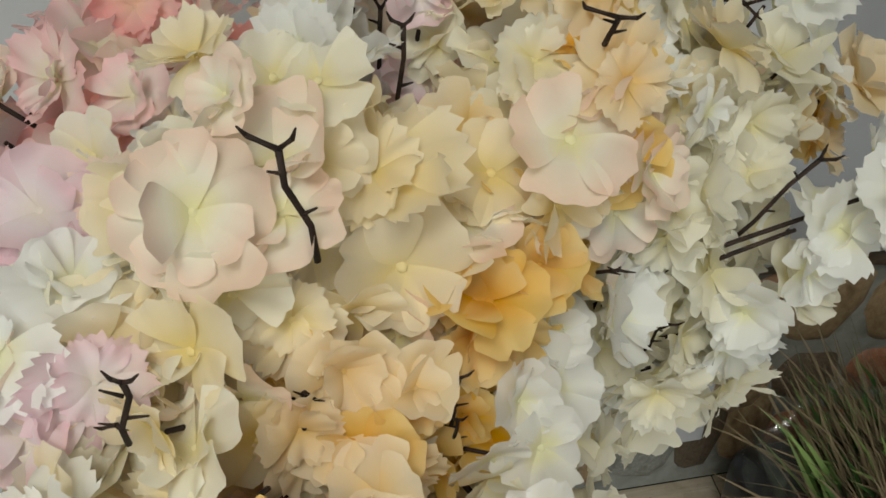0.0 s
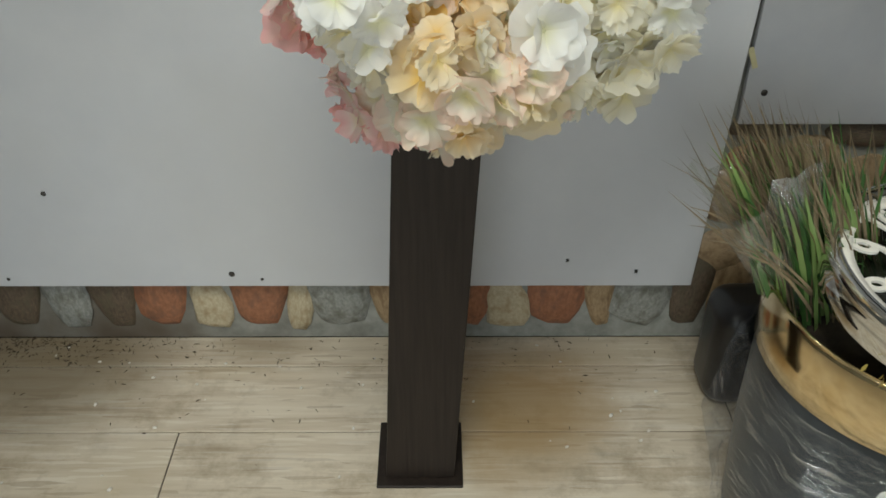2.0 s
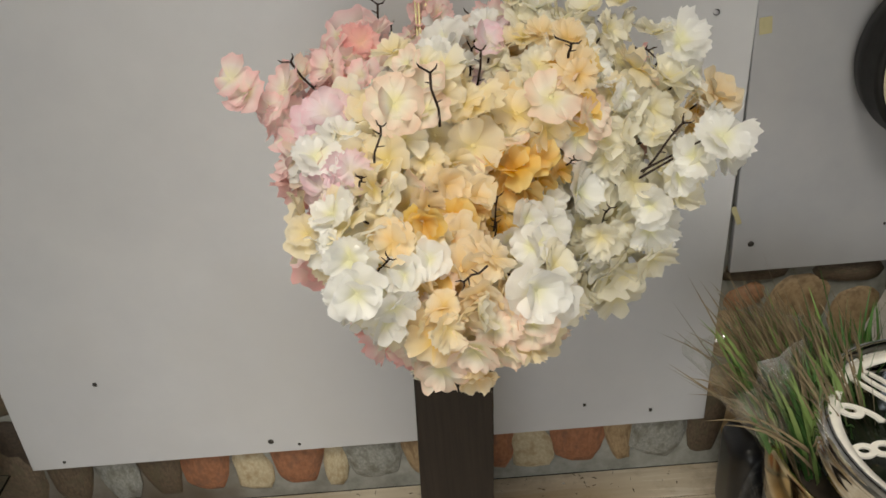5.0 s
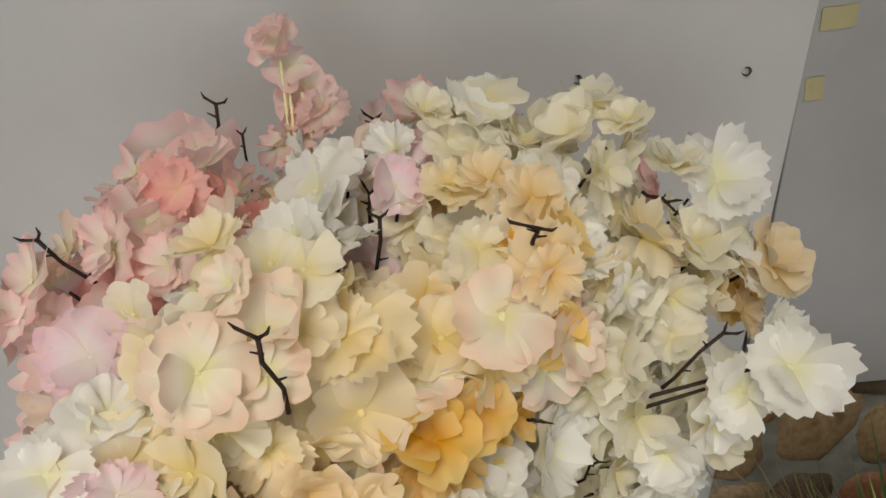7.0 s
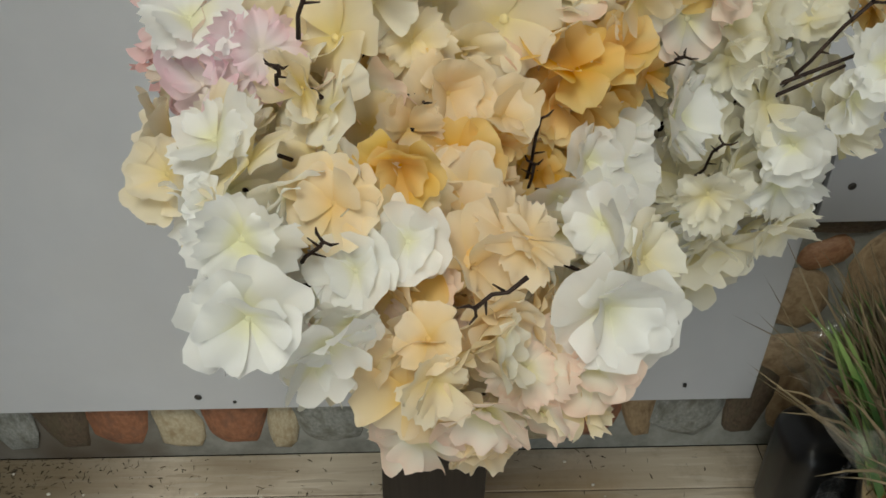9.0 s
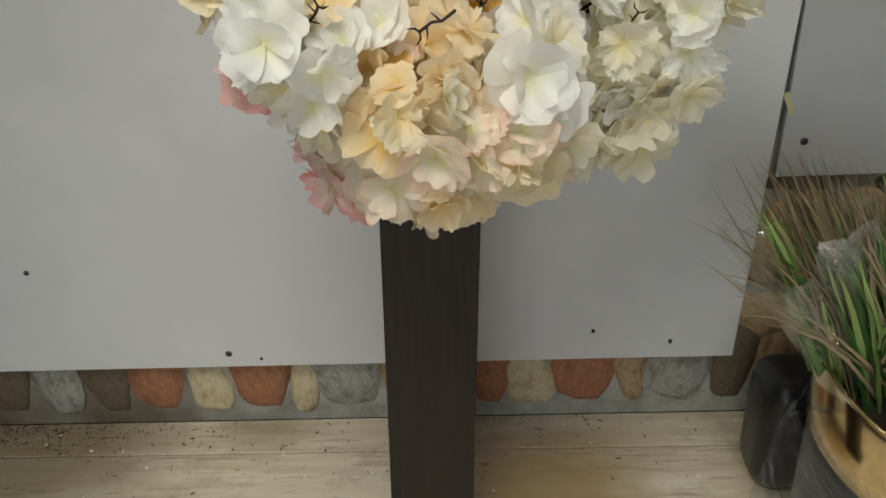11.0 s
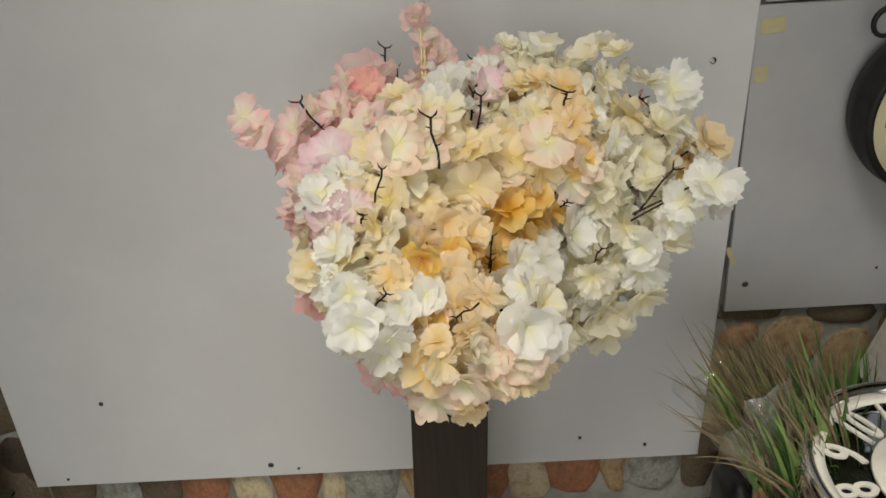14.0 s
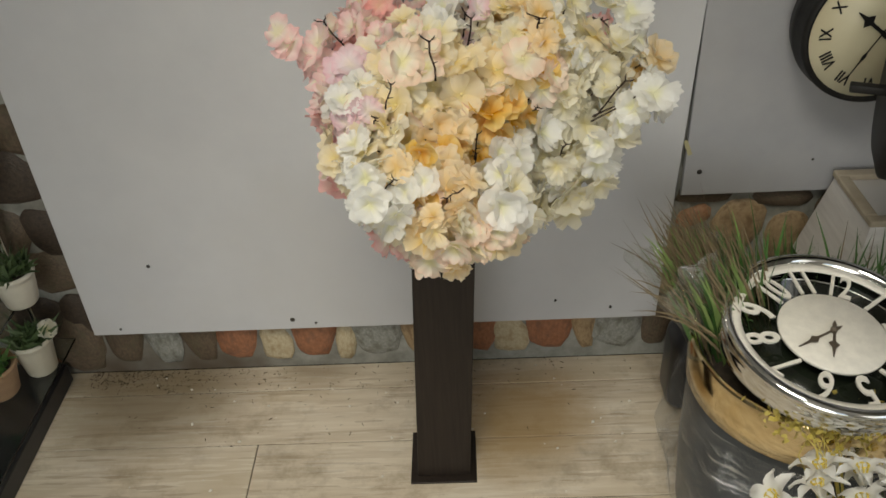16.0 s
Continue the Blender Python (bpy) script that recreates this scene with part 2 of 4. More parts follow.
MAT = {
    "panel": surface("painted_board", (0.48, 0.487, 0.51), (0.52, 0.525, 0.543), 9, 0.36, 0.05, stain=(0.465, 0.463, 0.467), stain_scale=2.2, vary=1.0),
    # right-hand boards: slightly greyer paint, darkened further to stand for the shade there
    "panel_shaded": surface("shaded_painted_board", (0.325, 0.33, 0.35), (0.37, 0.372, 0.387), 9, 0.4, 0.05, stain=(0.315, 0.308, 0.30), stain_scale=2.2, vary=1.0),
    "panel_edge": surface("board_edge", (0.20, 0.15, 0.10), (0.30, 0.23, 0.15), 40, 0.7, 0.2),
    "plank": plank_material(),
    "grout": plain("dark_grout", (0.05, 0.042, 0.035), 0.9),
    "mortar": surface("grey_mortar", (0.17, 0.17, 0.15), (0.31, 0.31, 0.28), 30, 0.85, 0.5, stain=(0.08, 0.06, 0.04)),
    "plaster": surface("white_plaster", (0.66, 0.65, 0.62), (0.72, 0.71, 0.68), 14, 0.8, 0.1),
    "trunk": surface("dark_stained_wood", (0.011, 0.0075, 0.0055), (0.026, 0.018, 0.0135), 6, 0.5, 0.2, stretch=(24, 24, 1.0), spec=0.3),
    "twig": surface("dark_twig_bark", (0.012, 0.007, 0.006), (0.04, 0.024, 0.018), 120, 0.7, 0.5, spec=0.2),
    "stalk": plain("pale_green_stalk", (0.62, 0.56, 0.30), 0.6),
    "screw": plain("dark_screw_steel", (0.05, 0.045, 0.04), 0.45, 0.6),
    "tape": plain("yellowed_tape", (0.42, 0.38, 0.22), 0.5),
    "pot_dark": surface("slate_grey_plastic", (0.028, 0.036, 0.044), (0.055, 0.066, 0.078), 14, 0.32, 0.1),
    "gold": surface("gold_band_metal", (0.80, 0.62, 0.34), (0.88, 0.73, 0.46), 25, 0.12, 0.03, 1.0),
    "chrome": surface("polished_chrome", (0.72, 0.72, 0.72), (0.82, 0.82, 0.80), 30, 0.08, 0.02, 1.0),
    "clock_white": plain("cream_enamel", (0.78, 0.75, 0.68), 0.4),
    "clock_dark": plain("dark_green_backing", (0.012, 0.016, 0.010), 0.12),
    "dial": surface("aged_cream_dial", (0.60, 0.55, 0.38), (0.74, 0.70, 0.52), 5, 0.45, 0.0, stain=(0.50, 0.43, 0.26)),
    "iron": surface("black_cast_iron", (0.006, 0.006, 0.006), (0.016, 0.015, 0.014), 60, 0.55, 0.3, spec=0.3),
    "hand_brass": plain("bronze_hand_metal", (0.16, 0.13, 0.10), 0.4, 0.5),
    "black": surface("black_plastic", (0.008, 0.008, 0.009), (0.018, 0.018, 0.02), 30, 0.3, 0.1),
    "white_pot": surface("dusty_white_ceramic", (0.42, 0.40, 0.34), (0.56, 0.54, 0.47), 12, 0.35, 0.05, stain=(0.36, 0.33, 0.25)),
    "clay": surface("brown_clay_pot", (0.22, 0.13, 0.07), (0.34, 0.22, 0.13), 20, 0.7, 0.2),
    "soil": surface("dark_soil", (0.02, 0.016, 0.012), (0.06, 0.045, 0.03), 60, 0.95, 0.8),
    "white_wood": surface("whitewashed_wood", (0.58, 0.56, 0.54), (0.72, 0.70, 0.68), 8, 0.6, 0.2, stretch=(1, 1, 12)),
    "wood_edge": surface("weathered_wood_edge", (0.30, 0.25, 0.18), (0.46, 0.40, 0.31), 12, 0.7, 0.3),
    "grass": surface("artificial_grass_green", (0.03, 0.09, 0.018), (0.085, 0.19, 0.045), 10, 0.5, 0.0),
    "grass_light": surface("artificial_grass_light", (0.15, 0.25, 0.06), (0.27, 0.36, 0.13), 10, 0.5, 0.0),
    "straw": surface("dry_straw_brown", (0.10, 0.075, 0.04), (0.25, 0.19, 0.11), 10, 0.7, 0.0),
    "leaf": surface("dull_green_leaf", (0.03, 0.06, 0.02), (0.08, 0.12, 0.045), 20, 0.55, 0.1),
    "moss": surface("yellow_filler_bloom", (0.40, 0.31, 0.05), (0.60, 0.50, 0.14), 40, 0.7, 0.2),
    "pollen": surface("yellow_pollen", (0.70, 0.52, 0.04), (0.85, 0.68, 0.10), 40, 0.7, 0.2),
    "debris": surface("pale_crumbs", (0.60, 0.56, 0.48), (0.75, 0.72, 0.66), 40, 0.8, 0.0),
    "litter": surface("dark_plant_litter", (0.03, 0.022, 0.014), (0.09, 0.065, 0.04), 40, 0.9, 0.0),
    "wrap": film_material("stretch_film", (0.93, 0.94, 0.96), 0.06, 0.58, 13.0, (1.0, 1.0, 11.0), spread=(0.52, 0.72)),
    "sleeve": film_material("clear_sleeve", (0.97, 0.97, 0.95), 0.03, 0.48, 18.0, (1, 1, 0.6)),
}
STONES = {
    "terracotta": surface("terracotta_stone", (0.21, 0.085, 0.04), (0.34, 0.15, 0.08), 9, 0.6, 0.3, stain=(0.16, 0.08, 0.05), depth=0.004),
    "cream": surface("cream_stone", (0.36, 0.30, 0.19), (0.50, 0.43, 0.30), 9, 0.6, 0.3, stain=(0.30, 0.22, 0.12), depth=0.004),
    "grey": surface("grey_stone", (0.17, 0.175, 0.16), (0.33, 0.33, 0.30), 14, 0.6, 0.4, stain=(0.12, 0.115, 0.09), depth=0.004),
    "tan": surface("tan_stone", (0.24, 0.16, 0.085), (0.38, 0.28, 0.165), 7, 0.55, 0.2, stain=(0.16, 0.10, 0.05), depth=0.004),
    "brown": surface("dark_brown_stone", (0.06, 0.042, 0.028), (0.14, 0.10, 0.065), 10, 0.6, 0.4, stain=(0.09, 0.075, 0.045), depth=0.004),
    "dark": surface("black_brown_stone", (0.025, 0.018, 0.013), (0.07, 0.048, 0.032), 10, 0.6, 0.4, depth=0.004),
    "orange": surface("orange_stone", (0.25, 0.12, 0.055), (0.37, 0.20, 0.105), 7, 0.55, 0.2, stain=(0.22, 0.10, 0.05), depth=0.004),
}
PETALS = {
    "white": petal_material("white_silk", (0.88, 0.87, 0.66), (0.895, 0.89, 0.85), (0.90, 0.90, 0.89)),
    "ivory": petal_material("ivory_silk", (0.87, 0.81, 0.52), (0.89, 0.85, 0.70), (0.895, 0.87, 0.765)),
    "cream": petal_material("cream_silk", (0.86, 0.75, 0.38), (0.89, 0.795, 0.55), (0.895, 0.82, 0.65)),
    "blush": petal_material("blush_silk", (0.87, 0.84, 0.58), (0.895, 0.86, 0.77), (0.90, 0.745, 0.645)),
    "peach": petal_material("peach_silk", (0.86, 0.67, 0.31), (0.885, 0.745, 0.48), (0.89, 0.785, 0.60)),
    "amber": petal_material("amber_silk", (0.78, 0.47, 0.08), (0.85, 0.60, 0.19), (0.87, 0.69, 0.33)),
    "pink": petal_material("pink_silk", (0.89, 0.86, 0.68), (0.905, 0.83, 0.78), (0.91, 0.66, 0.66)),
    "rose": petal_material("rose_silk", (0.90, 0.70, 0.58), (0.90, 0.65, 0.59), (0.90, 0.565, 0.55)),
    "lilac": petal_material("lilac_silk", (0.87, 0.81, 0.75), (0.88, 0.80, 0.83), (0.88, 0.68, 0.74)),
}


def glass_material():
    m, t, b, node, link = material("clear_glass")
    b.inputs["Base Color"].default_value = (0.86, 0.95, 0.93, 1)
    b.inputs["Roughness"].default_value, b.inputs["Transmission Weight"].default_value, b.inputs["IOR"].default_value = 0.02, 1.0, 1.45
    return m


MAT["glass"] = glass_material()


# ---- mesh helpers ----
def mesh_of(bm, name, mat, smooth=True):
    me = bpy.data.meshes.new(name)
    bmesh.ops.recalc_face_normals(bm, faces=bm.faces)
    bm.to_mesh(me)
    bm.free()
    me.materials.append(mat)
    if smooth:
        me.polygons.foreach_set("use_smooth", [True] * len(me.polygons))
    return me


def part(name, bm, mat, parent=None, label="", smooth=True, at=None):
    ob = new(name, mesh_of(bm, name, mat, smooth) if isinstance(bm, bmesh.types.BMesh) else bm)
    if parent:
        ob.parent = parent
    if at:
        ob.matrix_local = at
    if label:
        ob["label"] = label
    return ob


def empty(name, at, label, category, group="", kind=""):
    ob = new(name)
    ob.empty_display_size = 0.05
    ob.matrix_world = at if isinstance(at, Matrix) else Matrix.Translation(at)
    return tagged(ob, label, category, group, kind)


def box(x0, x1, y0, y1, z0, z1, bevel=0.0, bm=None, segments=2):
    bm = bm or bmesh.new()
    got = bmesh.ops.create_cube(bm, size=1, matrix=Matrix.LocRotScale(((x0 + x1) / 2, (y0 + y1) / 2, (z0 + z1) / 2), None, (x1 - x0, y1 - y0, z1 - z0)))
    if bevel:
        edges = list({e for v in got["verts"] for e in v.link_edges})
        bmesh.ops.bevel(bm, geom=edges, offset=bevel, segments=segments, affect="EDGES", profile=0.5)
    return bm


def lathe(profile, around=48, closed=False, bm=None):
    """Turns (radius, height) pairs round z."""
    bm = bm or bmesh.new()
    rings = []
    for r, z in profile:
        if r < 1e-5:
            rings.append([bm.verts.new((0, 0, z))])
        else:
            rings.append([bm.verts.new((r * math.cos(2 * math.pi * k / around), r * math.sin(2 * math.pi * k / around), z)) for k in range(around)])
    pairs = list(zip(rings, rings[1:])) + ([(rings[-1], rings[0])] if closed else [])
    for a, b in pairs:
        for k in range(around):
            j = (k + 1) % around
            if len(a) == 1 and len(b) == 1:
                continue
            if len(a) == 1:
                bm.faces.new((a[0], b[k], b[j]))
            elif len(b) == 1:
                bm.faces.new((a[k], b[0], a[j]))
            else:
                bm.faces.new((a[k], b[k], b[j], a[j]))
    return bm


def tube(points, radii, sides=8, bm=None):
    """A tapering round rod through points."""
    bm = bm or bmesh.new()
    points = [Vector(p) for p in points]
    rings, up = [], Vector((0.31, 0.87, 0.38))
    for n, (p, r) in enumerate(zip(points, radii)):
        d = (points[min(n + 1, len(points) - 1)] - points[max(n - 1, 0)]).normalized()
        a = d.cross(up).normalized()
        b = d.cross(a)
        rings.append([bm.verts.new(p + r * (a * math.cos(2 * math.pi * k / sides) + b * math.sin(2 * math.pi * k / sides))) for k in range(sides)])
    for a, b in zip(rings, rings[1:]):
        for k in range(sides):
            j = (k + 1) % sides
            bm.faces.new((a[k], a[j], b[j], b[k]))
    bm.faces.new(rings[0][::-1])
    bm.faces.new(rings[-1])
    return bm


def lettering(name, text, size, depth, mat, parent, at, squeeze=1.0):
    """Raised characters in the built-in font, as a mesh."""
    cu = bpy.data.curves.new(name, "FONT")
    cu.body, cu.size, cu.extrude, cu.align_x, cu.align_y, cu.resolution_u, cu.offset = text, size, depth, "CENTER", "CENTER", 4, size * 0.012
    tmp = bpy.data.objects.new(name, cu)
    scene.collection.objects.link(tmp)
    me = bpy.data.meshes.new_from_object(tmp.evaluated_get(bpy.context.evaluated_depsgraph_get()))
    bpy.data.objects.remove(tmp)
    me.materials.clear()
    me.materials.append(mat)
    ob = new(name, me)
    ob.parent = parent
    ob.matrix_local = at @ Matrix.Diagonal((squeeze, 1, 1, 1))
    return ob


# ---- the room ----
FLOOR_X0, FLOOR_X1, FLOOR_Y0, WALL_Y = -0.95, 2.4, -3.0, 1.236
ROOM_H = 2.6


def structure(name, bm, mat, label, smooth=False):
    ob = part(name, bm, mat, smooth=smooth)
    return tagged(ob, label, name.split("_")[0], kind="structure")


wall_north = structure("wall_north", box(FLOOR_X0, FLOOR_X1, WALL_Y, WALL_Y + 0.15, 0, ROOM_H), MAT["mortar"], "wall faced with coloured field stones in grey mortar")
# unseen wall, set close in so that less light reaches the left corner
structure("wall_west", box(FLOOR_X0 - 0.15, FLOOR_X0, FLOOR_Y0, WALL_Y + 0.15, 0, ROOM_H), MAT["mortar"], "plain grey mortar wall, unseen, set close to darken the corner")
east = bmesh.new()
for y0, y1, z0, z1 in ((FLOOR_Y0, -1.7, 0, ROOM_H), (-0.1, WALL_Y + 0.15, 0, ROOM_H), (-1.7, -0.1, 0, 0.8), (-1.7, -0.1, 2.1, ROOM_H)):
    box(FLOOR_X1, FLOOR_X1 + 0.15, y0, y1, z0, z1, bm=east)
structure("wall_east", east, MAT["plaster"], "plain white plaster wall with a window opening")
south = bmesh.new()
for x0, x1, z0, z1 in ((FLOOR_X0 - 0.15, -0.7, 0, ROOM_H), (1.4, FLOOR_X1 + 0.15, 0, ROOM_H), (-0.7, 1.4, 0, 0.4), (-0.7, 1.4, 2.4, ROOM_H)):
    box(x0, x1, FLOOR_Y0 - 0.15, FLOOR_Y0, z0, z1, bm=south)
structure("wall_south", south, MAT["plaster"], "plain white plaster wall with a wide shop window")
# added out of view: keeps window light off the right-hand boards
structure("wall_pier", box(1.62, FLOOR_X1 - 0.001, 0.15, WALL_Y - 0.001, 0, ROOM_H - 0.001), MAT["mortar"], "plain grey wall block, unseen, added to shade the right boards")
structure("ceiling", box(FLOOR_X0 - 0.15, FLOOR_X1 + 0.15, FLOOR_Y0 - 0.15, WALL_Y + 0.15, ROOM_H, ROOM_H + 0.1), MAT["plaster"], "plain white plaster ceiling")
floor = structure("floor", box(FLOOR_X0, FLOOR_X1, FLOOR_Y0, WALL_Y, -0.10, -0.003), MAT["grout"], "floor of weathered grey-beige wood-look planks")

# two boards on the wall, and a third over the second
def board(x0, x1, z0, z1, y, screws, label, lean=0.0):
    ob = empty("wall_board", (0, 0, 0), label, "board", "wall boards")
    bm = box(x0, x1, y, y + 0.011, z0, z1, 0.0012, segments=1)
    for v in bm.verts:
        v.co.x += lean * (v.co.z - z0) if v.co.x > (x0 + x1) / 2 else 0
    part("board_sheet", bm, MAT["panel" if x0 < 0 else "panel_shaded"], ob, smooth=False)
    part("batten", box(x0 + 0.06, x1 - 0.06, y + 0.011, WALL_Y + 0.002, z0 + 0.04, z0 + 0.075), MAT["panel_edge"], ob, "rough wooden batten", smooth=False)
    part("batten", box(x0 + 0.06, x1 - 0.06, y + 0.011, WALL_Y + 0.002, z1 - 0.08, z1 - 0.04), MAT["panel_edge"], ob, "rough wooden batten", smooth=False)
    for n, (x, z, r) in enumerate(screws):
        part("screw", lathe([(0, 0.0018), (r * 0.6, 0.0016), (r, 0.0006), (r, -0.004)], 10), MAT["screw"], ob, at=pose(x, y, z, 90, 0, 20 * n))
    return ob


board(-0.32, 0.90, 0.143, 1.95, 1.200, [(0.12, 0.169, 0.0055), (0.17, 0.158, 0.003), (-0.257, 0.159, 0.003), (-0.153, 0.327, 0.0042), (0.803, 0.174, 0.0038),
      (0.685, 0.197, 0.003), (0.702, 0.881, 0.0042), (0.863, 0.876, 0.0042), (0.50, 0.20, 0.002)], "large pale grey painted board screwed to a stone wall", 0.026)
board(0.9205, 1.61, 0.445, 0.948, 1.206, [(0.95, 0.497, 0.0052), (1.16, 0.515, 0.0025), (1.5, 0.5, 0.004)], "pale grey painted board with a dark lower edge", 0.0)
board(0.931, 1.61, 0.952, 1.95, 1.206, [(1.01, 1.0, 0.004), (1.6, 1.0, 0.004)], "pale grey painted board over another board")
for x, z, w, h, a in ((0.944, 0.92, 0.034, 0.022, -4), (0.934, 0.85, 0.018, 0.024, -5), (0.921, 0.552, 0.008, 0.034, -22)):
    tagged(part("tape_piece", box(-w / 2, w / 2, 0, 0.0006, -h / 2, h / 2), MAT["tape"], at=pose(x, 1.2035, z, 0, a, 0), smooth=False),
           "torn piece of yellowed tape stuck over a board joint", "tape", "tape pieces")


# ---- the blossom tree ----
rng = random.Random(7)


def blossom_mesh(name, mat, petals, layers, cup, teeth, seed):
    """A silk flower at the origin that faces +z: open, thin, lobed petals, each bent its own way. The attribute reach runs from heart to rim."""
    rnd = random.Random(seed)
    verts, faces, reach = [], [], []
    size, cols, rows = 0.025, 15 if teeth else 13, 7
    for layer in range(layers):
        grow = 1.0 - 0.26 * layer
        for k in range(petals):
            turn = 2 * math.pi * (k + 0.5 * layer + rnd.uniform(-0.16, 0.16)) / petals
            if layer and rnd.random() < 0.3:
                continue
            long = size * grow * rnd.uniform(0.80, 1.18)
            wide = long * rnd.uniform(0.53, 0.67) * (5.0 / petals)
            lift, bowl = cup + 0.30 * layer + rnd.gauss(0, 0.19), rnd.gauss(-0.04, 0.18)
            fold, twist, phase = rnd.gauss(0.08, 0.12), rnd.gauss(0, 0.14), rnd.uniform(0, 6.3)
            notch, scallop = rnd.uniform(0.0, 0.14), rnd.uniform(0.02, 0.05)
            first = len(verts)
            for i in range(rows):
                v = i / (rows - 1)
                w = wide * (0.12 + 0.88 * math.sin(math.pi / 2 * v ** 0.85))
                for j in range(cols):
                    u = math.sin(math.pi / 2 * (2 * j / (cols - 1) - 1))
                    rim = 0.64 + 0.36 * math.sqrt(1 - 0.94 * u * u) - notch * math.exp(-(u / 0.20) ** 2) + scallop * math.cos(phase + 7.5 * u)
                    if teeth and i == rows - 1:
                        rim += 0.05 if j % 2 else -0.06
                    r = long * v * (1 + (rim - 1) * v)
                    x = w * u
                    z = r * (math.sin(lift) + bowl * v) + size * (fold * u * u * v + 0.085 * math.sin(phase + 5.0 * u + 2 * v) * v * v) + x * twist * v + 0.002 * layer
                    r = r * math.cos(lift + 0.5 * bowl * v) + 0.0008
                    verts.append((r * math.cos(turn) - x * math.sin(turn), r * math.sin(turn) + x * math.cos(turn), z))
                    reach.append(v)
            for i in range(rows - 1):
                for j in range(cols - 1):
                    p = first + i * cols + j
                    faces.append((p, p + 1, p + cols + 1, p + cols))
    first = len(verts)
    for k in range(6):
        verts.append((0.0022 * math.cos(k * 1.047), 0.0022 * math.sin(k * 1.047), 0.0014))
    verts.append((0, 0, 0.0036))
    reach += [0.0] * 7
    faces += [(first + k, first + (k + 1) % 6, first + 6) for k in range(6)]
    me = bpy.data.meshes.new(name)
    me.from_pydata(verts, [], faces)
    me.attributes.new("reach", "FLOAT", "POINT").data.foreach_set("value", reach)
    me.materials.append(mat)
    me.polygons.foreach_set("use_smooth", [True] * len(me.polygons))
    return me


FORMS = [(5, 2, 0.20, False), (5, 2, 0.34, False), (5, 1, 0.16, False), (5, 2, 0.26, True), (5, 1, 0.30, False), (5, 2, 0.08, False), (5, 2, 0.46, False), (6, 2, 0.14, True), (5, 1, 0.05, False), (4, 2, 0.55, False)]
BLOOMS = {}


def bloom(colour, form):
    key = (colour, form)
    if key not in BLOOMS:
        p, l, c, teeth = FORMS[form]
        BLOOMS[key] = blossom_mesh("blossom", PETALS[colour], p, l, c, teeth, 11 * form + len(colour))
    return BLOOMS[key]


tree = empty("blossom_tree", (0.4395, 0.955, 0), "artificial tree of pink, cream and white silk blossom on dark post", "artificial tree")
INV = tree.matrix_world.inverted()
part("base_plate", box(-0.065, 0.065, -0.068, 0.063, 0, 0.005, 0.001, segments=1), MAT["trunk"], tree, "flat dark square base plate", smooth=False)
# the square post leans a little
bm = box(-0.0515, 0.0515, -0.0515, 0.0515, 0.005, 0.60, 0.0018)
for v in bm.verts:
    v.co.x += 0.044 * v.co.z
part("trunk", bm, MAT["trunk"], tree, "square post of dark-stained wood", smooth=False)

HEART = Vector((0.525, 0.900, 0.790))
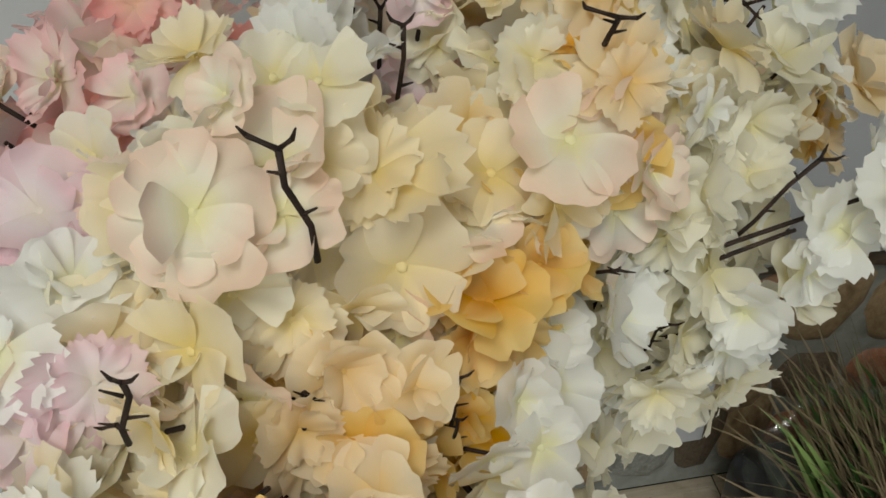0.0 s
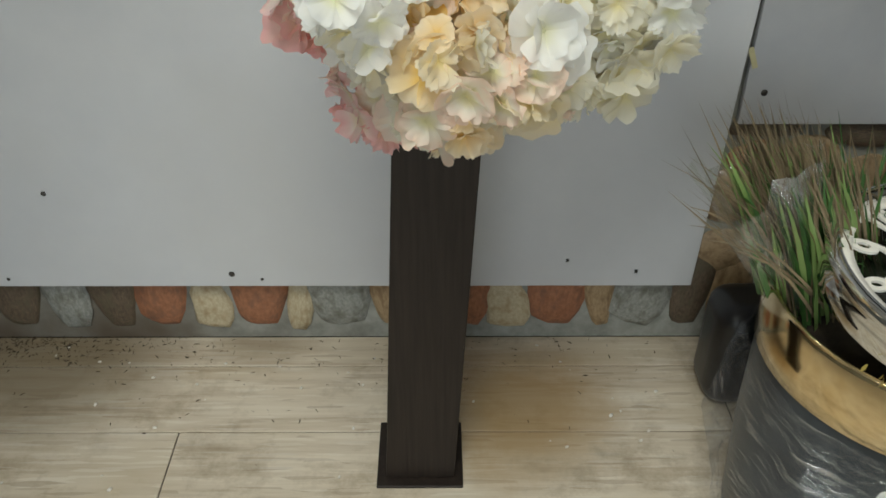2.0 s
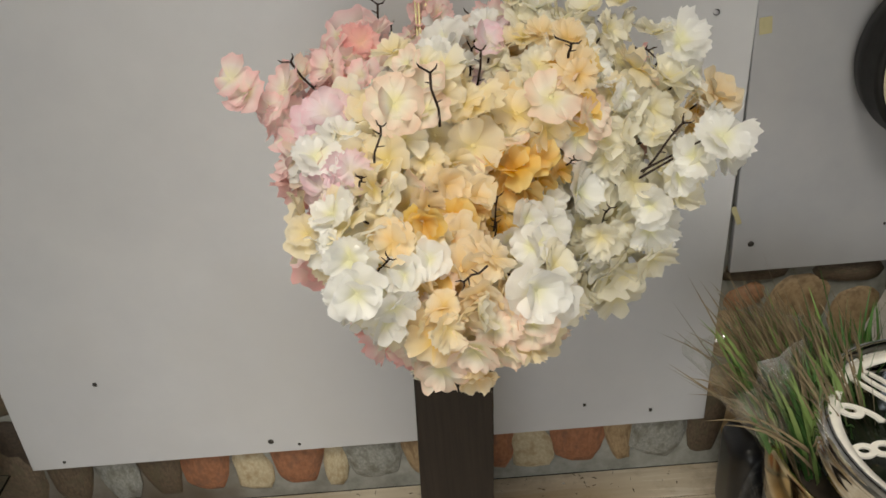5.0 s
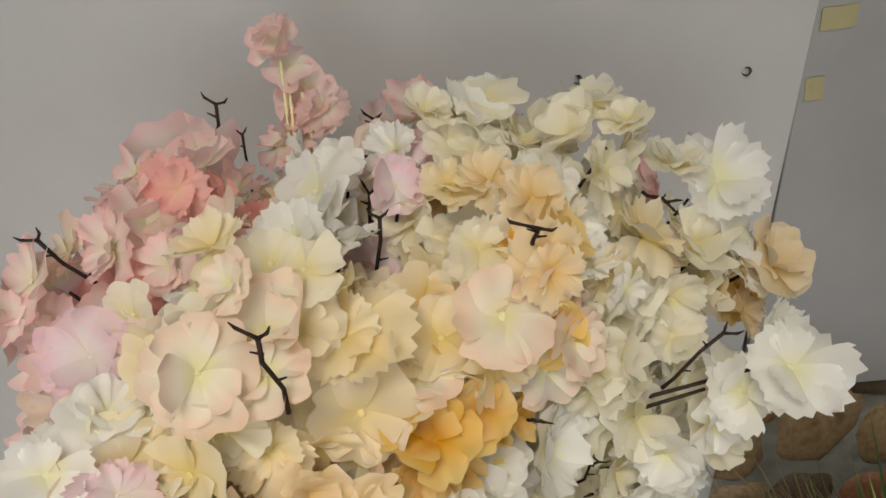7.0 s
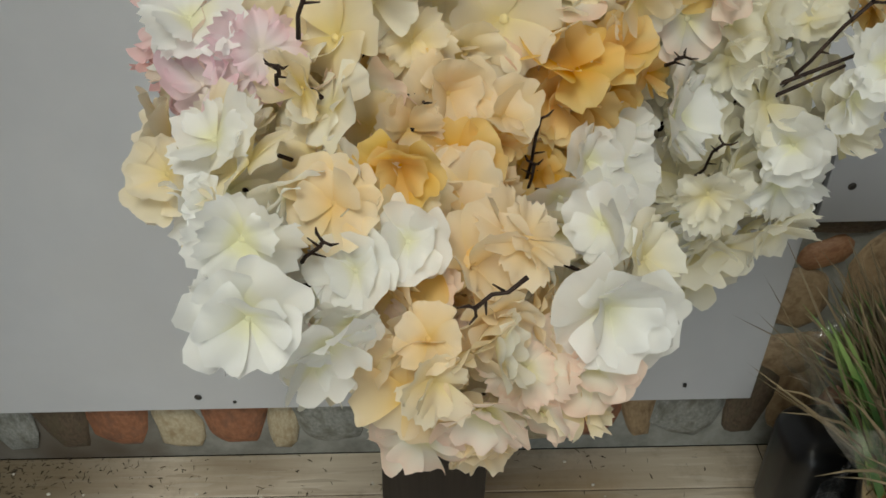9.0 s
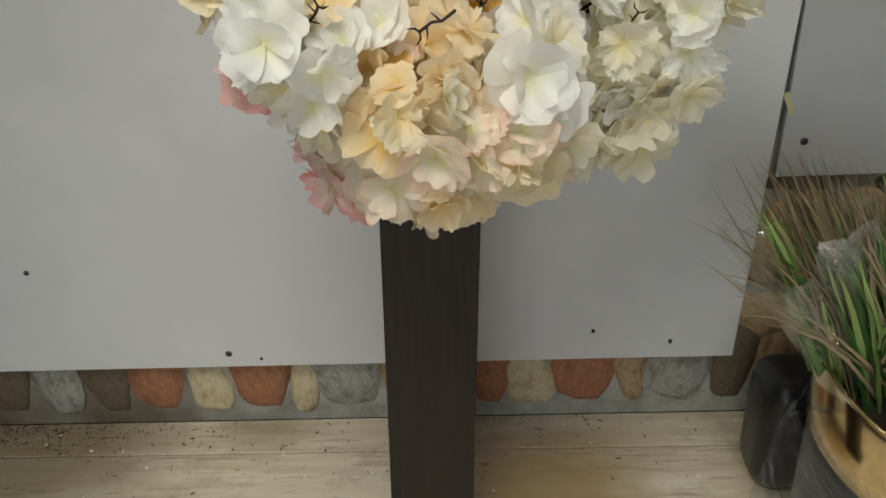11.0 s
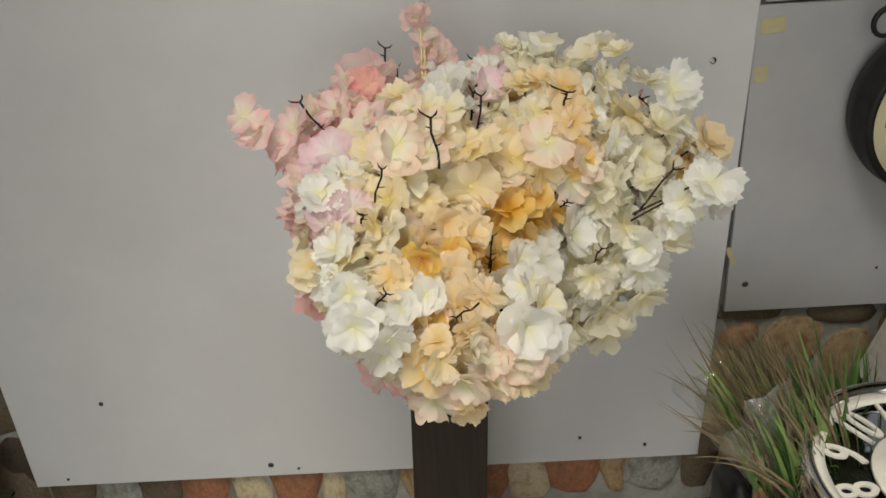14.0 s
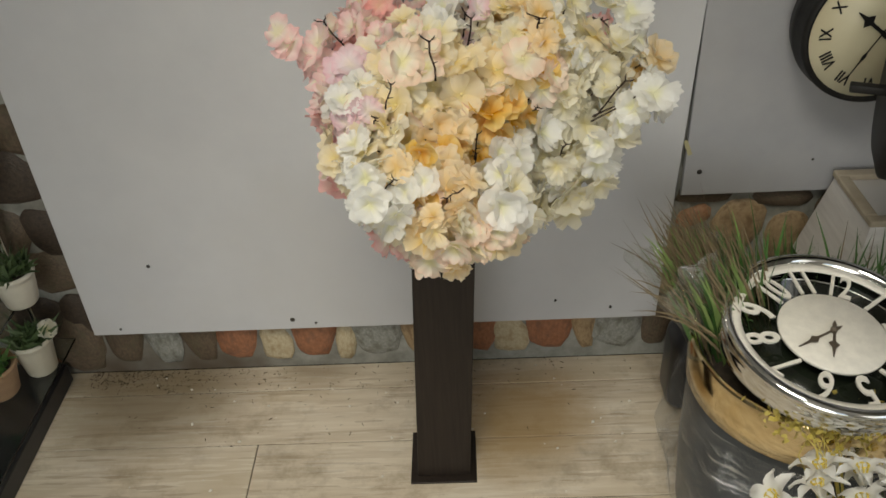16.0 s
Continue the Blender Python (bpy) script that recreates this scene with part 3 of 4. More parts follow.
# the outer blossoms by the colour of their silk: place and radius
SPRAYS = {
    "spike": [(0.455, 1.030, 0.918, 0.020), (0.447, 1.022, 0.926, 0.020), (0.465, 1.025, 0.928, 0.019), (0.449, 1.037, 1.004, 0.013), (0.461, 1.035, 0.980, 0.016), (0.463, 1.035, 0.948, 0.018), (0.268, 0.860, 0.945, 0.020), (0.284, 0.856, 0.930, 0.024), (0.453, 1.037, 0.995, 0.018), (0.468, 1.037, 0.964, 0.016), (0.457, 1.037, 0.934, 0.019)],
    "pink": [(0.388, 0.800, 0.654, 0.024), (0.383, 0.800, 0.678, 0.026), (0.323, 0.820, 0.772, 0.026), (0.325, 0.820, 0.868, 0.025), (0.305, 0.856, 0.913, 0.016), (0.400, 0.859, 0.937, 0.019), (0.318, 0.868, 0.927, 0.023), (0.366, 0.873, 0.942, 0.024), (0.371, 0.928, 0.960, 0.019), (0.384, 0.968, 0.947, 0.035)],
    "rose": [(0.411, 0.800, 0.640, 0.023), (0.324, 0.820, 0.837, 0.025), (0.331, 0.840, 0.735, 0.027), (0.573, 0.900, 0.640, 0.029), (0.411, 0.936, 0.926, 0.025), (0.731, 1.052, 0.857, 0.021)],
    "lilac": [(0.363, 0.726, 0.880, 0.016), (0.357, 0.788, 0.894, 0.015), (0.366, 0.805, 0.921, 0.023), (0.528, 0.885, 0.923, 0.019), (0.529, 0.904, 0.951, 0.017)],
    "blush": [(0.487, 0.647, 0.749, 0.025), (0.517, 0.653, 0.738, 0.019), (0.456, 0.653, 0.724, 0.022), (0.508, 0.661, 0.761, 0.022), (0.463, 0.760, 0.662, 0.028), (0.435, 0.760, 0.676, 0.027), (0.433, 0.762, 0.941, 0.025), (0.499, 0.783, 0.848, 0.023), (0.448, 0.799, 0.964, 0.015), (0.582, 0.818, 0.913, 0.028), (0.622, 0.826, 0.886, 0.021), (0.516, 0.954, 0.961, 0.016)],
    "ivory": [(0.582, 0.774, 0.701, 0.026), (0.534, 0.820, 0.652, 0.029), (0.387, 0.822, 0.932, 0.016), (0.628, 0.834, 0.732, 0.034), (0.715, 0.835, 0.788, 0.026), (0.691, 0.837, 0.711, 0.030), (0.663, 0.839, 0.717, 0.024), (0.668, 0.841, 0.803, 0.027), (0.657, 0.842, 0.860, 0.026), (0.648, 0.850, 0.684, 0.024), (0.612, 0.850, 0.672, 0.030), (0.574, 0.854, 0.934, 0.022), (0.659, 0.855, 0.654, 0.032), (0.613, 0.855, 0.664, 0.034), (0.704, 0.859, 0.850, 0.021), (0.715, 0.898, 0.895, 0.022), (0.653, 0.906, 0.950, 0.022), (0.671, 0.916, 0.975, 0.015), (0.550, 0.941, 0.980, 0.017), (0.589, 0.948, 0.981, 0.021), (0.627, 0.958, 0.943, 0.021)],
    "white": [(0.394, 0.621, 0.833, 0.023), (0.414, 0.640, 0.789, 0.017), (0.429, 0.652, 0.800, 0.015), (0.389, 0.652, 0.848, 0.022), (0.432, 0.665, 0.819, 0.020), (0.374, 0.666, 0.856, 0.012), (0.545, 0.671, 0.791, 0.029), (0.431, 0.692, 0.854, 0.014), (0.531, 0.722, 0.810, 0.017), (0.358, 0.741, 0.905, 0.022), (0.571, 0.791, 0.785, 0.026), (0.604, 0.812, 0.811, 0.029), (0.751, 0.819, 0.857, 0.030), (0.726, 0.825, 0.836, 0.024), (0.688, 0.838, 0.748, 0.029), (0.659, 0.854, 0.896, 0.015), (0.474, 0.856, 0.947, 0.022), (0.482, 0.903, 0.951, 0.027), (0.746, 0.907, 0.895, 0.019), (0.733, 0.924, 0.924, 0.030), (0.495, 0.927, 0.957, 0.016)],
    "cream": [(0.465, 0.636, 0.781, 0.019), (0.437, 0.651, 0.777, 0.014), (0.389, 0.679, 0.866, 0.022), (0.348, 0.698, 0.850, 0.019), (0.403, 0.703, 0.888, 0.019), (0.553, 0.735, 0.701, 0.024), (0.423, 0.743, 0.894, 0.022), (0.391, 0.753, 0.894, 0.025), (0.457, 0.766, 0.881, 0.019), (0.482, 0.773, 0.838, 0.015), (0.503, 0.785, 0.884, 0.027), (0.497, 0.807, 0.916, 0.031), (0.548, 0.824, 0.897, 0.024), (0.506, 0.840, 0.917, 0.025), (0.677, 0.881, 0.914, 0.025), (0.563, 0.900, 0.950, 0.022)],
    "peach": [(0.453, 0.642, 0.765, 0.024), (0.463, 0.644, 0.797, 0.015), (0.486, 0.651, 0.729, 0.015), (0.494, 0.663, 0.793, 0.021), (0.424, 0.675, 0.848, 0.019), (0.472, 0.692, 0.806, 0.021), (0.464, 0.715, 0.817, 0.019), (0.449, 0.719, 0.856, 0.018), (0.496, 0.770, 0.658, 0.028), (0.610, 0.836, 0.928, 0.022), (0.540, 0.844, 0.909, 0.019), (0.607, 0.876, 0.952, 0.019), (0.771, 0.907, 0.865, 0.028)],
    "amber": [(0.512, 0.800, 0.868, 0.020), (0.548, 0.800, 0.828, 0.020), (0.500, 0.745, 0.790, 0.020), (0.535, 0.765, 0.780, 0.020), (0.478, 0.735, 0.835, 0.020), (0.492, 0.717, 0.807, 0.017), (0.523, 0.751, 0.805, 0.015), (0.510, 0.775, 0.812, 0.022), (0.531, 0.786, 0.836, 0.021), (0.540, 0.789, 0.853, 0.025), (0.567, 0.806, 0.855, 0.023)],
    "back": [(0.40, 1.07, 0.85, 0.026), (0.52, 1.11, 0.88, 0.026), (0.64, 1.08, 0.84, 0.026), (0.45, 1.07, 0.72, 0.026), (0.60, 1.05, 0.72, 0.026), (0.34, 1.00, 0.80, 0.026), (0.73, 1.00, 0.80, 0.026), (0.55, 1.05, 0.93, 0.026)],
}
NEAR = {"spike": ("pink", "pink"), "pink": ("pink", "blush", "rose", "pink"), "rose": ("rose", "rose", "pink"), "lilac": ("lilac", "pink", "blush"), "blush": ("blush", "cream", "ivory"),
        "white": ("white", "ivory", "white"), "ivory": ("ivory", "ivory", "white"), "cream": ("cream", "cream", "ivory", "blush"),
        "peach": ("peach", "peach", "amber", "cream"), "amber": ("amber", "amber", "peach"), "back": ("cream", "pink", "ivory")}

# where the bare twigs start and fork
TWIGS = [((0.359, 0.872, 0.905), (0.329, 0.868, 0.955)),
         ((0.405, 0.995, 0.932), (0.414, 0.987, 0.976)),
         ((0.472, 0.752, 0.925), (0.468, 0.745, 0.972)),
         ((0.513, 0.880, 0.896), (0.519, 0.872, 0.949)),
         ((0.512, 0.960, 0.933), (0.514, 0.952, 0.946)),
         ((0.508, 0.930, 0.899), (0.512, 0.922, 0.936)),
         ((0.612, 1.037, 0.909), (0.616, 1.029, 0.928)),
         ((0.602, 0.836, 0.950), (0.603, 0.828, 0.962)),
         ((0.687, 0.910, 0.926), (0.695, 0.902, 0.925)),
         ((0.684, 0.852, 0.812), (0.719, 0.844, 0.865)),
         ((0.407, 0.960, 0.868), (0.408, 0.952, 0.903)),
         ((0.514, 1.000, 0.938), (0.516, 0.992, 0.954))]
SHORT_TWIGS = [((0.423, 1.000, 0.905), (0.426, 0.992, 0.950)),
         ((0.497, 0.622, 0.845), (0.482, 0.617, 0.838)),
         ((0.632, 0.830, 0.761), (0.642, 0.822, 0.786)),
         ((0.412, 0.660, 0.831), (0.421, 0.652, 0.845)),
         ((0.398, 0.720, 0.885), (0.401, 0.712, 0.895)),
         ((0.454, 0.750, 0.854), (0.460, 0.742, 0.862)),
         ((0.596, 0.800, 0.851), (0.600, 0.792, 0.858)),
         ((0.516, 0.765, 0.785), (0.519, 0.757, 0.815)),
         ((0.517, 0.765, 0.805), (0.521, 0.757, 0.842)),
         ((0.418, 0.680, 0.926), (0.426, 0.672, 0.955))]


def clear_of_twigs(p, room):
    for foot, fork in TWIGS + SHORT_TWIGS:
        foot, fork = Vector(foot), Vector(fork)
        f = max(0.0, min(1.0, (p - foot).dot(fork - foot) / (fork - foot).length_squared))
        gap = p - foot.lerp(fork, f)
        if gap.y < 0 and f > 0.15:
            gap.y *= 0.42  # the twigs stand on the open side of the crown
        if gap.length < room:
            return False
    return True


SINGLE = 300  # the outer blossoms are parts of their own; those behind them are joined by colour
clusters = {}
placed = []


def put_blossom(branch, where, facing, colour, radius, loose):
    facing = (facing + Vector((rng.gauss(0, loose), rng.gauss(0, loose), rng.gauss(0, loose)))).normalized()
    turn = facing.to_track_quat("Z", "Y").to_matrix().to_4x4() @ pose(0, 0, 0, 0, 0, rng.uniform(0, 360))
    at = INV @ Matrix.Translation(where) @ turn @ Matrix.Scale(radius / 0.025, 4)
    mesh = bloom(colour, rng.randrange(len(FORMS)))
    if len(placed) < SINGLE:
        part("blossom", mesh, None, branch, at=at)
    else:
        clusters.setdefault(colour, []).append((mesh, at))
    placed.append(where)


def joined(name, items, mat, label):
    """Many blossoms as one mesh under the tree."""
    verts, faces, reach = [], [], []
    for mesh, at in items:
        first = len(verts)
        verts += [at @ v.co for v in mesh.vertices]
        faces += [[first + i for i in p.vertices] for p in mesh.polygons]
        reach += [d.value for d in mesh.attributes["reach"].data]
    me = bpy.data.meshes.new(name)
    me.from_pydata(verts, [], faces)
    me.attributes.new("reach", "FLOAT", "POINT").data.foreach_set("value", reach)
    me.materials.append(mat)
    me.polygons.foreach_set("use_smooth", [True] * len(me.polygons))
    tagged(part(name, me, None, tree, label), kind="stuff")


crown_top = Vector((0.4395 + 0.0264, 0.955, 0.60))
order = sorted(((Vector(tip[:3]), tip[3], colour) for colour, tips in SPRAYS.items() for tip in tips), key=lambda s: s[0].y - 0.5 * s[0].z)
outer = []
for tip, radius, colour in order:
    out = (tip - HEART).normalized()
    facing = (out * 0.75 + Vector((-0.05, -0.62, 0.30))).normalized()
    pale = colour == "spike"
    mid = crown_top.lerp(tip, 0.55) + Vector((rng.uniform(-0.02, 0.02), rng.uniform(-0.02, 0.02), rng.uniform(-0.02, 0.03)))
    branch = part("branch", tube([p - tree.matrix_world.translation for p in (crown_top - Vector((0, 0, 0.05)), crown_top.lerp(mid, 0.6), mid, tip - 0.02 * out)],
                                 [0.0034, 0.0026, 0.0018, 0.0011], 6), MAT["stalk" if pale else "twig"], tree, "pale flowering stalk" if pale else "dark brown flowering twig")
    for _ in range(3):
        if not clear_of_twigs(tip, 0.020):
            tip = tip - facing * 0.007
    put_blossom(branch, tip, facing, "pink" if colour in ("spike", "back") else colour, radius * 1.12, 0.32)
    outer.append((tip, out, facing, branch, radius, colour))
# lesser blossoms on the same twigs, behind and beside the outer ones
for tip, out, facing, branch, radius, colour in outer:
    side = facing.cross(Vector((0.2, 0.1, 1))).normalized()
    over = facing.cross(side)
    first = rng.uniform(0, 6.3)
    for k in range({"spike": 2, "back": 5}.get(colour, 6)):
        a = first + 2 * math.pi * k / 6 + rng.uniform(-0.4, 0.4)
        d = side * math.cos(a) + over * math.sin(a)
        where = tip + d * rng.uniform(0.016, 0.030) * (0.5 if colour == "spike" else 1) - (out * 0.6 + facing * 0.4) * rng.uniform(0.012, 0.034)
        if all((where - q).length > 0.0155 for q in placed) and clear_of_twigs(where, 0.019):
            put_blossom(branch, where, facing + d * 0.8, rng.choice(NEAR[colour]), rng.uniform(0.020, 0.026) * (0.8 if colour in ("amber", "spike") else 1.0), 0.45)
for colour, items in clusters.items():
    joined("blossom_mass", items, PETALS[colour], f"close-set {colour} silk blossom")

# the inner silk that closes the crown between the twigs
inside = {}
for core, rx, ry, rz, count in ((HEART, 0.150, 0.150, 0.140, 190), (Vector((0.645, 0.925, 0.800)), 0.080, 0.075, 0.110, 90), (Vector((0.435, 0.785, 0.825)), 0.055, 0.090, 0.080, 80),
                                (Vector((0.490, 0.870, 0.675)), 0.065, 0.085, 0.050, 60), (Vector((0.385, 0.910, 0.870)), 0.050, 0.070, 0.040, 50)):
    for k in range(count):
        z = 1 - 2 * (k + 0.5) / count
        a = k * 2.39996
        d = Vector((math.sqrt(1 - z * z) * math.cos(a), math.sqrt(1 - z * z) * math.sin(a), z))
        where = core + Vector((d.x * rx, d.y * ry, d.z * rz))
        buried = True
        for tip, out, facing, branch, radius, colour in outer:
            gap = where - tip
            ahead = gap.dot(facing)
            if ahead > -0.020 and (gap - facing * ahead).length < 0.045:
                buried = False
        if not buried:
            continue
        colour = "ivory" if where.x > 0.600 else "rose" if where.x < 0.42 and where.y > 0.80 else "amber" if where.x > 0.46 and where.y < 0.88 and where.z > 0.72 else "peach"
        turn = (d + Vector((0, -0.6, 0.1))).to_track_quat("Z", "Y").to_matrix().to_4x4() @ pose(0, 0, 0, rng.uniform(-45, 45), rng.uniform(-45, 45), rng.uniform(0, 360))
        inside.setdefault(colour, []).append((bloom(colour, k % len(FORMS)), INV @ Matrix.Translation(where) @ turn))
for colour, items in inside.items():
    joined("inner_blossom", items, PETALS[colour], f"dense {colour} silk blossom inside the crown")


# bare twigs that stand out of the crown, each forked at its end
def bare_twig(foot, fork, seed, prong=0.012, thick=0.0012):
    rnd = random.Random(seed)
    foot, fork = (Vector(p) - tree.matrix_world.translation for p in (foot, fork))
    d = (fork - foot).normalized()
    foot = foot - d * 0.006
    bend = Vector([rnd.uniform(-0.002, 0.002) for _ in range(3)])
    bm = tube([foot, foot.lerp(fork, 0.35) + bend, foot.lerp(fork, 0.7) - bend, fork], [thick * 1.15, thick, thick, thick * 1.1], 7)
    s = d.cross(Vector((0.1, 1, 0.15))).normalized()
    for sign, reach in ((1, 1.0), (-1, 0.75)):
        tip = fork + (d * 0.55 + s * 0.75 * sign + Vector([rnd.uniform(-0.3, 0.3) for _ in range(3)])) * prong * reach
        tube([fork, fork.lerp(tip, 0.55), tip], [thick * 0.95, thick * 0.7, thick * 0.85], 6, bm)
        tube([tip, tip + (d + s * 0.5 * sign) * 0.004], [thick * 0.8, thick * 0.3], 5, bm)
    for f in (0.45, 0.8):
        p = foot.lerp(fork, f)
        tube([p, p + (d * 0.4 + s * (1 if f > 0.6 else -1)) * 0.006], [thick * 0.8, thick * 0.35], 5, bm)
    part("twig", bm, MAT["twig"], tree, "bare dark twig with a forked end")


for n, (foot, fork) in enumerate(TWIGS):
    bare_twig(foot, fork, n, 0.016 if n == 7 else 0.0085)
for n, (foot, fork) in enumerate(SHORT_TWIGS):
    bare_twig(foot, fork, 40 + n, 0.005, 0.0009)


# ---- the planter with the clock ----
def blade_strip(bm, root, tip, width, sag, rnd, steps=5):
    """One narrow leaf from root to tip that droops by sag."""
    root, tip = Vector(root), Vector(tip)
    side = (tip - root).cross(Vector((rnd.uniform(-1, 1), rnd.uniform(-1, 1), 0.3))).normalized()
    last = None
    for i in range(steps + 1):
        f = i / steps
        p = root.lerp(tip, f) + Vector((0, 0, sag * math.sin(f * math.pi)))
        w = width * (1 - f) ** 0.7 * (0.6 + 0.8 * min(1, f * 4)) * 0.5
        pair = (bm.verts.new(p - side * w), bm.verts.new(p + side * w))
        if last:
            bm.faces.new((last[0], last[1], pair[1], pair[0]))
        last = pair


PC = Vector((1.055, 0.82, 0))
planter = empty("planter", PC, "dark grey round planter with a gold band, wrapped in stretch film", "planter")
part("tub", lathe([(0, 0.004), (0.168, 0.0), (0.176, 0.01), (0.186, 0.15), (0.189, 0.33), (0.191, 0.405), (0.188, 0.412), (0.183, 0.405), (0.180, 0.33), (0, 0.33)], 72), MAT["pot_dark"], planter, "slate-grey tub")
part("band", lathe([(0.1905, 0.322), (0.1935, 0.325), (0.1945, 0.362), (0.1945, 0.406), (0.191, 0.414), (0.187, 0.412), (0.1915, 0.404)], 96), MAT["gold"], planter, "shiny gold metal band")
part("soil", lathe([(0, 0.435), (0.06, 0.430), (0.12, 0.395), (0.182, 0.350)], 40), MAT["soil"], planter, "dark filling")
wrap = bmesh.new()
rows = []
for i in range(27):
    f = i / 26
    z = 0.012 + 0.310 * f
    ring = []
    for k in range(120):
        a = 2 * math.pi * k / 120
        bulge = 0.034 * math.exp(-((z - 0.17) / 0.085) ** 2) + 0.006
        fold = 0.012 * noise.noise(Vector((math.cos(a) * 5, math.sin(a) * 5, z * 9 + a * 0.6))) + 0.004 * noise.noise(Vector((a * 9, z * 40, 3)))
        r = 0.184 + 0.011 * min(1, z / 0.3) + bulge * (0.75 + 0.5 * noise.noise(Vector((math.cos(a) * 2, math.sin(a) * 2, 1.7)))) + fold * (0.4 if z > 0.3 else 1)
        ring.append(wrap.verts.new((r * math.cos(a), r * math.sin(a), z + 0.012 * noise.noise(Vector((a * 2, 0, 7))) * (f == 1))))
    rows.append(ring)
for a, b in zip(rows, rows[1:]):
    for k in range(120):
        wrap.faces.new((a[k], a[(k + 1) % 120], b[(k + 1) % 120], b[k]))
part("stretch_wrap", wrap, MAT["wrap"], planter, "creased clear stretch film")

# grass with its sleeve, leaning out over the rim
rnd = random.Random(21)
GRASS_FOOT = Vector((0.925, 0.875, 0.36))
grass = empty("grass_bundle", GRASS_FOOT, "artificial green grass bundle with dry brown tips in clear sleeve", "artificial plant")
for name, mat, count, spread, low, high, width in (("grass_blade", "grass", 460, 0.10, 0.11, 0.21, 0.0074), ("light_blade", "grass_light", 240, 0.10, 0.13, 0.22, 0.0078), ("dry_blade", "straw", 620, 0.13, 0.17, 0.245, 0.0038)):
    bm = bmesh.new()
    for _ in range(count):
        a, r = rnd.uniform(0, 6.3), rnd.uniform(0, 0.05)
        root = Vector((r * math.cos(a) + rnd.uniform(-0.01, 0.05), r * math.sin(a) * 1.4, 0))
        long = 1.10 * rnd.uniform(low, high)
        lean = Vector((-0.38 + rnd.gauss(0, 0.085), 0.04 + rnd.gauss(0, 0.12), 0.90))
        if name == "grass_blade" and rnd.random() < 0.12:
            lean.x += 0.30
        if name == "dry_blade" and rnd.random() < 0.05:
            lean += Vector((-0.45, rnd.uniform(-0.3, 0.3), -0.15))
        blade_strip(bm, root, root + lean.normalized() * long, width, rnd.uniform(0.0, 0.035), rnd)
    tagged(part(name, bm, MAT[mat], grass, {"straw": "dry brown grass tips"}.get(mat, "green plastic grass blades")), kind="stuff")
bm = bmesh.new()
rows = []
axis = Vector((-0.46, 0.0, 0.90)).normalized()
s1 = axis.cross(Vector((0, 1, 0))).normalized()
s2 = axis.cross(s1)
for i in range(11):
    f = i / 10
    ring = []
    for k in range(36):
        a = 2 * math.pi * k / 36
        r = 0.042 + 0.028 * f + 0.014 * f * noise.noise(Vector((math.cos(a) * 3, math.sin(a) * 3, f * 4)))
        top = (0.05 * noise.noise(Vector((math.cos(a) * 1.6, math.sin(a) * 1.6, 9))) + 0.012 * noise.noise(Vector((a * 4, 1, 2)))) if i == 10 else 0
        ring.append(bm.verts.new(axis * (0.03 + 0.195 * f + top) + (s1 * math.cos(a) + s2 * math.sin(a)) * r))
    rows.append(ring)
for a, b in zip(rows, rows[1:]):
    for k in range(36):
        bm.faces.new((a[k], a[(k + 1) % 36], b[(k + 1) % 36], b[k]))
part("sleeve", bm, MAT["sleeve"], grass, "crumpled clear plastic sleeve")


def grass_tuft(foot, count, height, lean, label):
    ob = empty("grass_tuft", foot, label, "artificial plant", "grass tufts")
    for name, mat in (("blade", "grass"), ("stalk", "straw")):
        bm = bmesh.new()
        for _ in range(count if mat == "grass" else count // 3):
            root = Vector((rnd.uniform(-0.05, 0.05), rnd.uniform(-0.05, 0.05), 0))
            d = Vector(lean) + Vector((rnd.gauss(0, 0.3), rnd.gauss(0, 0.3), 1))
            blade_strip(bm, root, root + d.normalized() * height * rnd.uniform(0.6, 1.1), 0.005 if mat == "grass" else 0.0026, 0.01, rnd)
        part(name, bm, MAT[mat], ob)


grass_tuft((1.03, 0.955, 0.35), 70, 0.19, (-0.15, 0.1, 0), "tuft of dark green artificial grass behind the clock")
grass_tuft((1.17, 0.925, 0.35), 60, 0.17, (0.2, 0.1, 0), "tuft of green artificial fern-like grass in a planter")

# the skeleton clock lies on the planter's rim, tilted to the front
clock = empty("wall_clock", pose(1.037, 0.752, 0.487, 0, 0, 0) @ Matrix.Rotation(radians(6), 4, (1, 0, 0)) @ Matrix.Rotation(radians(4), 4, (0, 1, 0)) @ pose(0, 0, 0, 0, 0, -24) @ Matrix.Scale(0.955, 4),
              "round chrome wall clock with cream cut-out numerals and dark back", "clock")
part("case", lathe([(0.120, -0.042), (0.158, -0.042), (0.1645, -0.036), (0.166, -0.012), (0.163, -0.002), (0.170, 0.004), (0.171, 0.010), (0.166, 0.016), (0.157, 0.016), (0.152, 0.008), (0.1505, 0.0)], 96), MAT["chrome"], clock, "polished chrome case")
part("bezel", lathe([(0.1385, 0.001), (0.1385, 0.0045), (0.1515, 0.0045), (0.1515, 0.001)], 96), MAT["clock_white"], clock, "cream outer ring")
part("back", lathe([(0, -0.030), (0.151, -0.030), (0.151, -0.034), (0, -0.034)], 64), MAT["clock_dark"], clock, "dark back seen between the numerals")
part("disc", lathe([(0, 0.0055), (0.0815, 0.0055), (0.083, 0.004), (0.083, 0.0), (0, 0.0)], 72), MAT["clock_white"], clock, "cream centre disc")
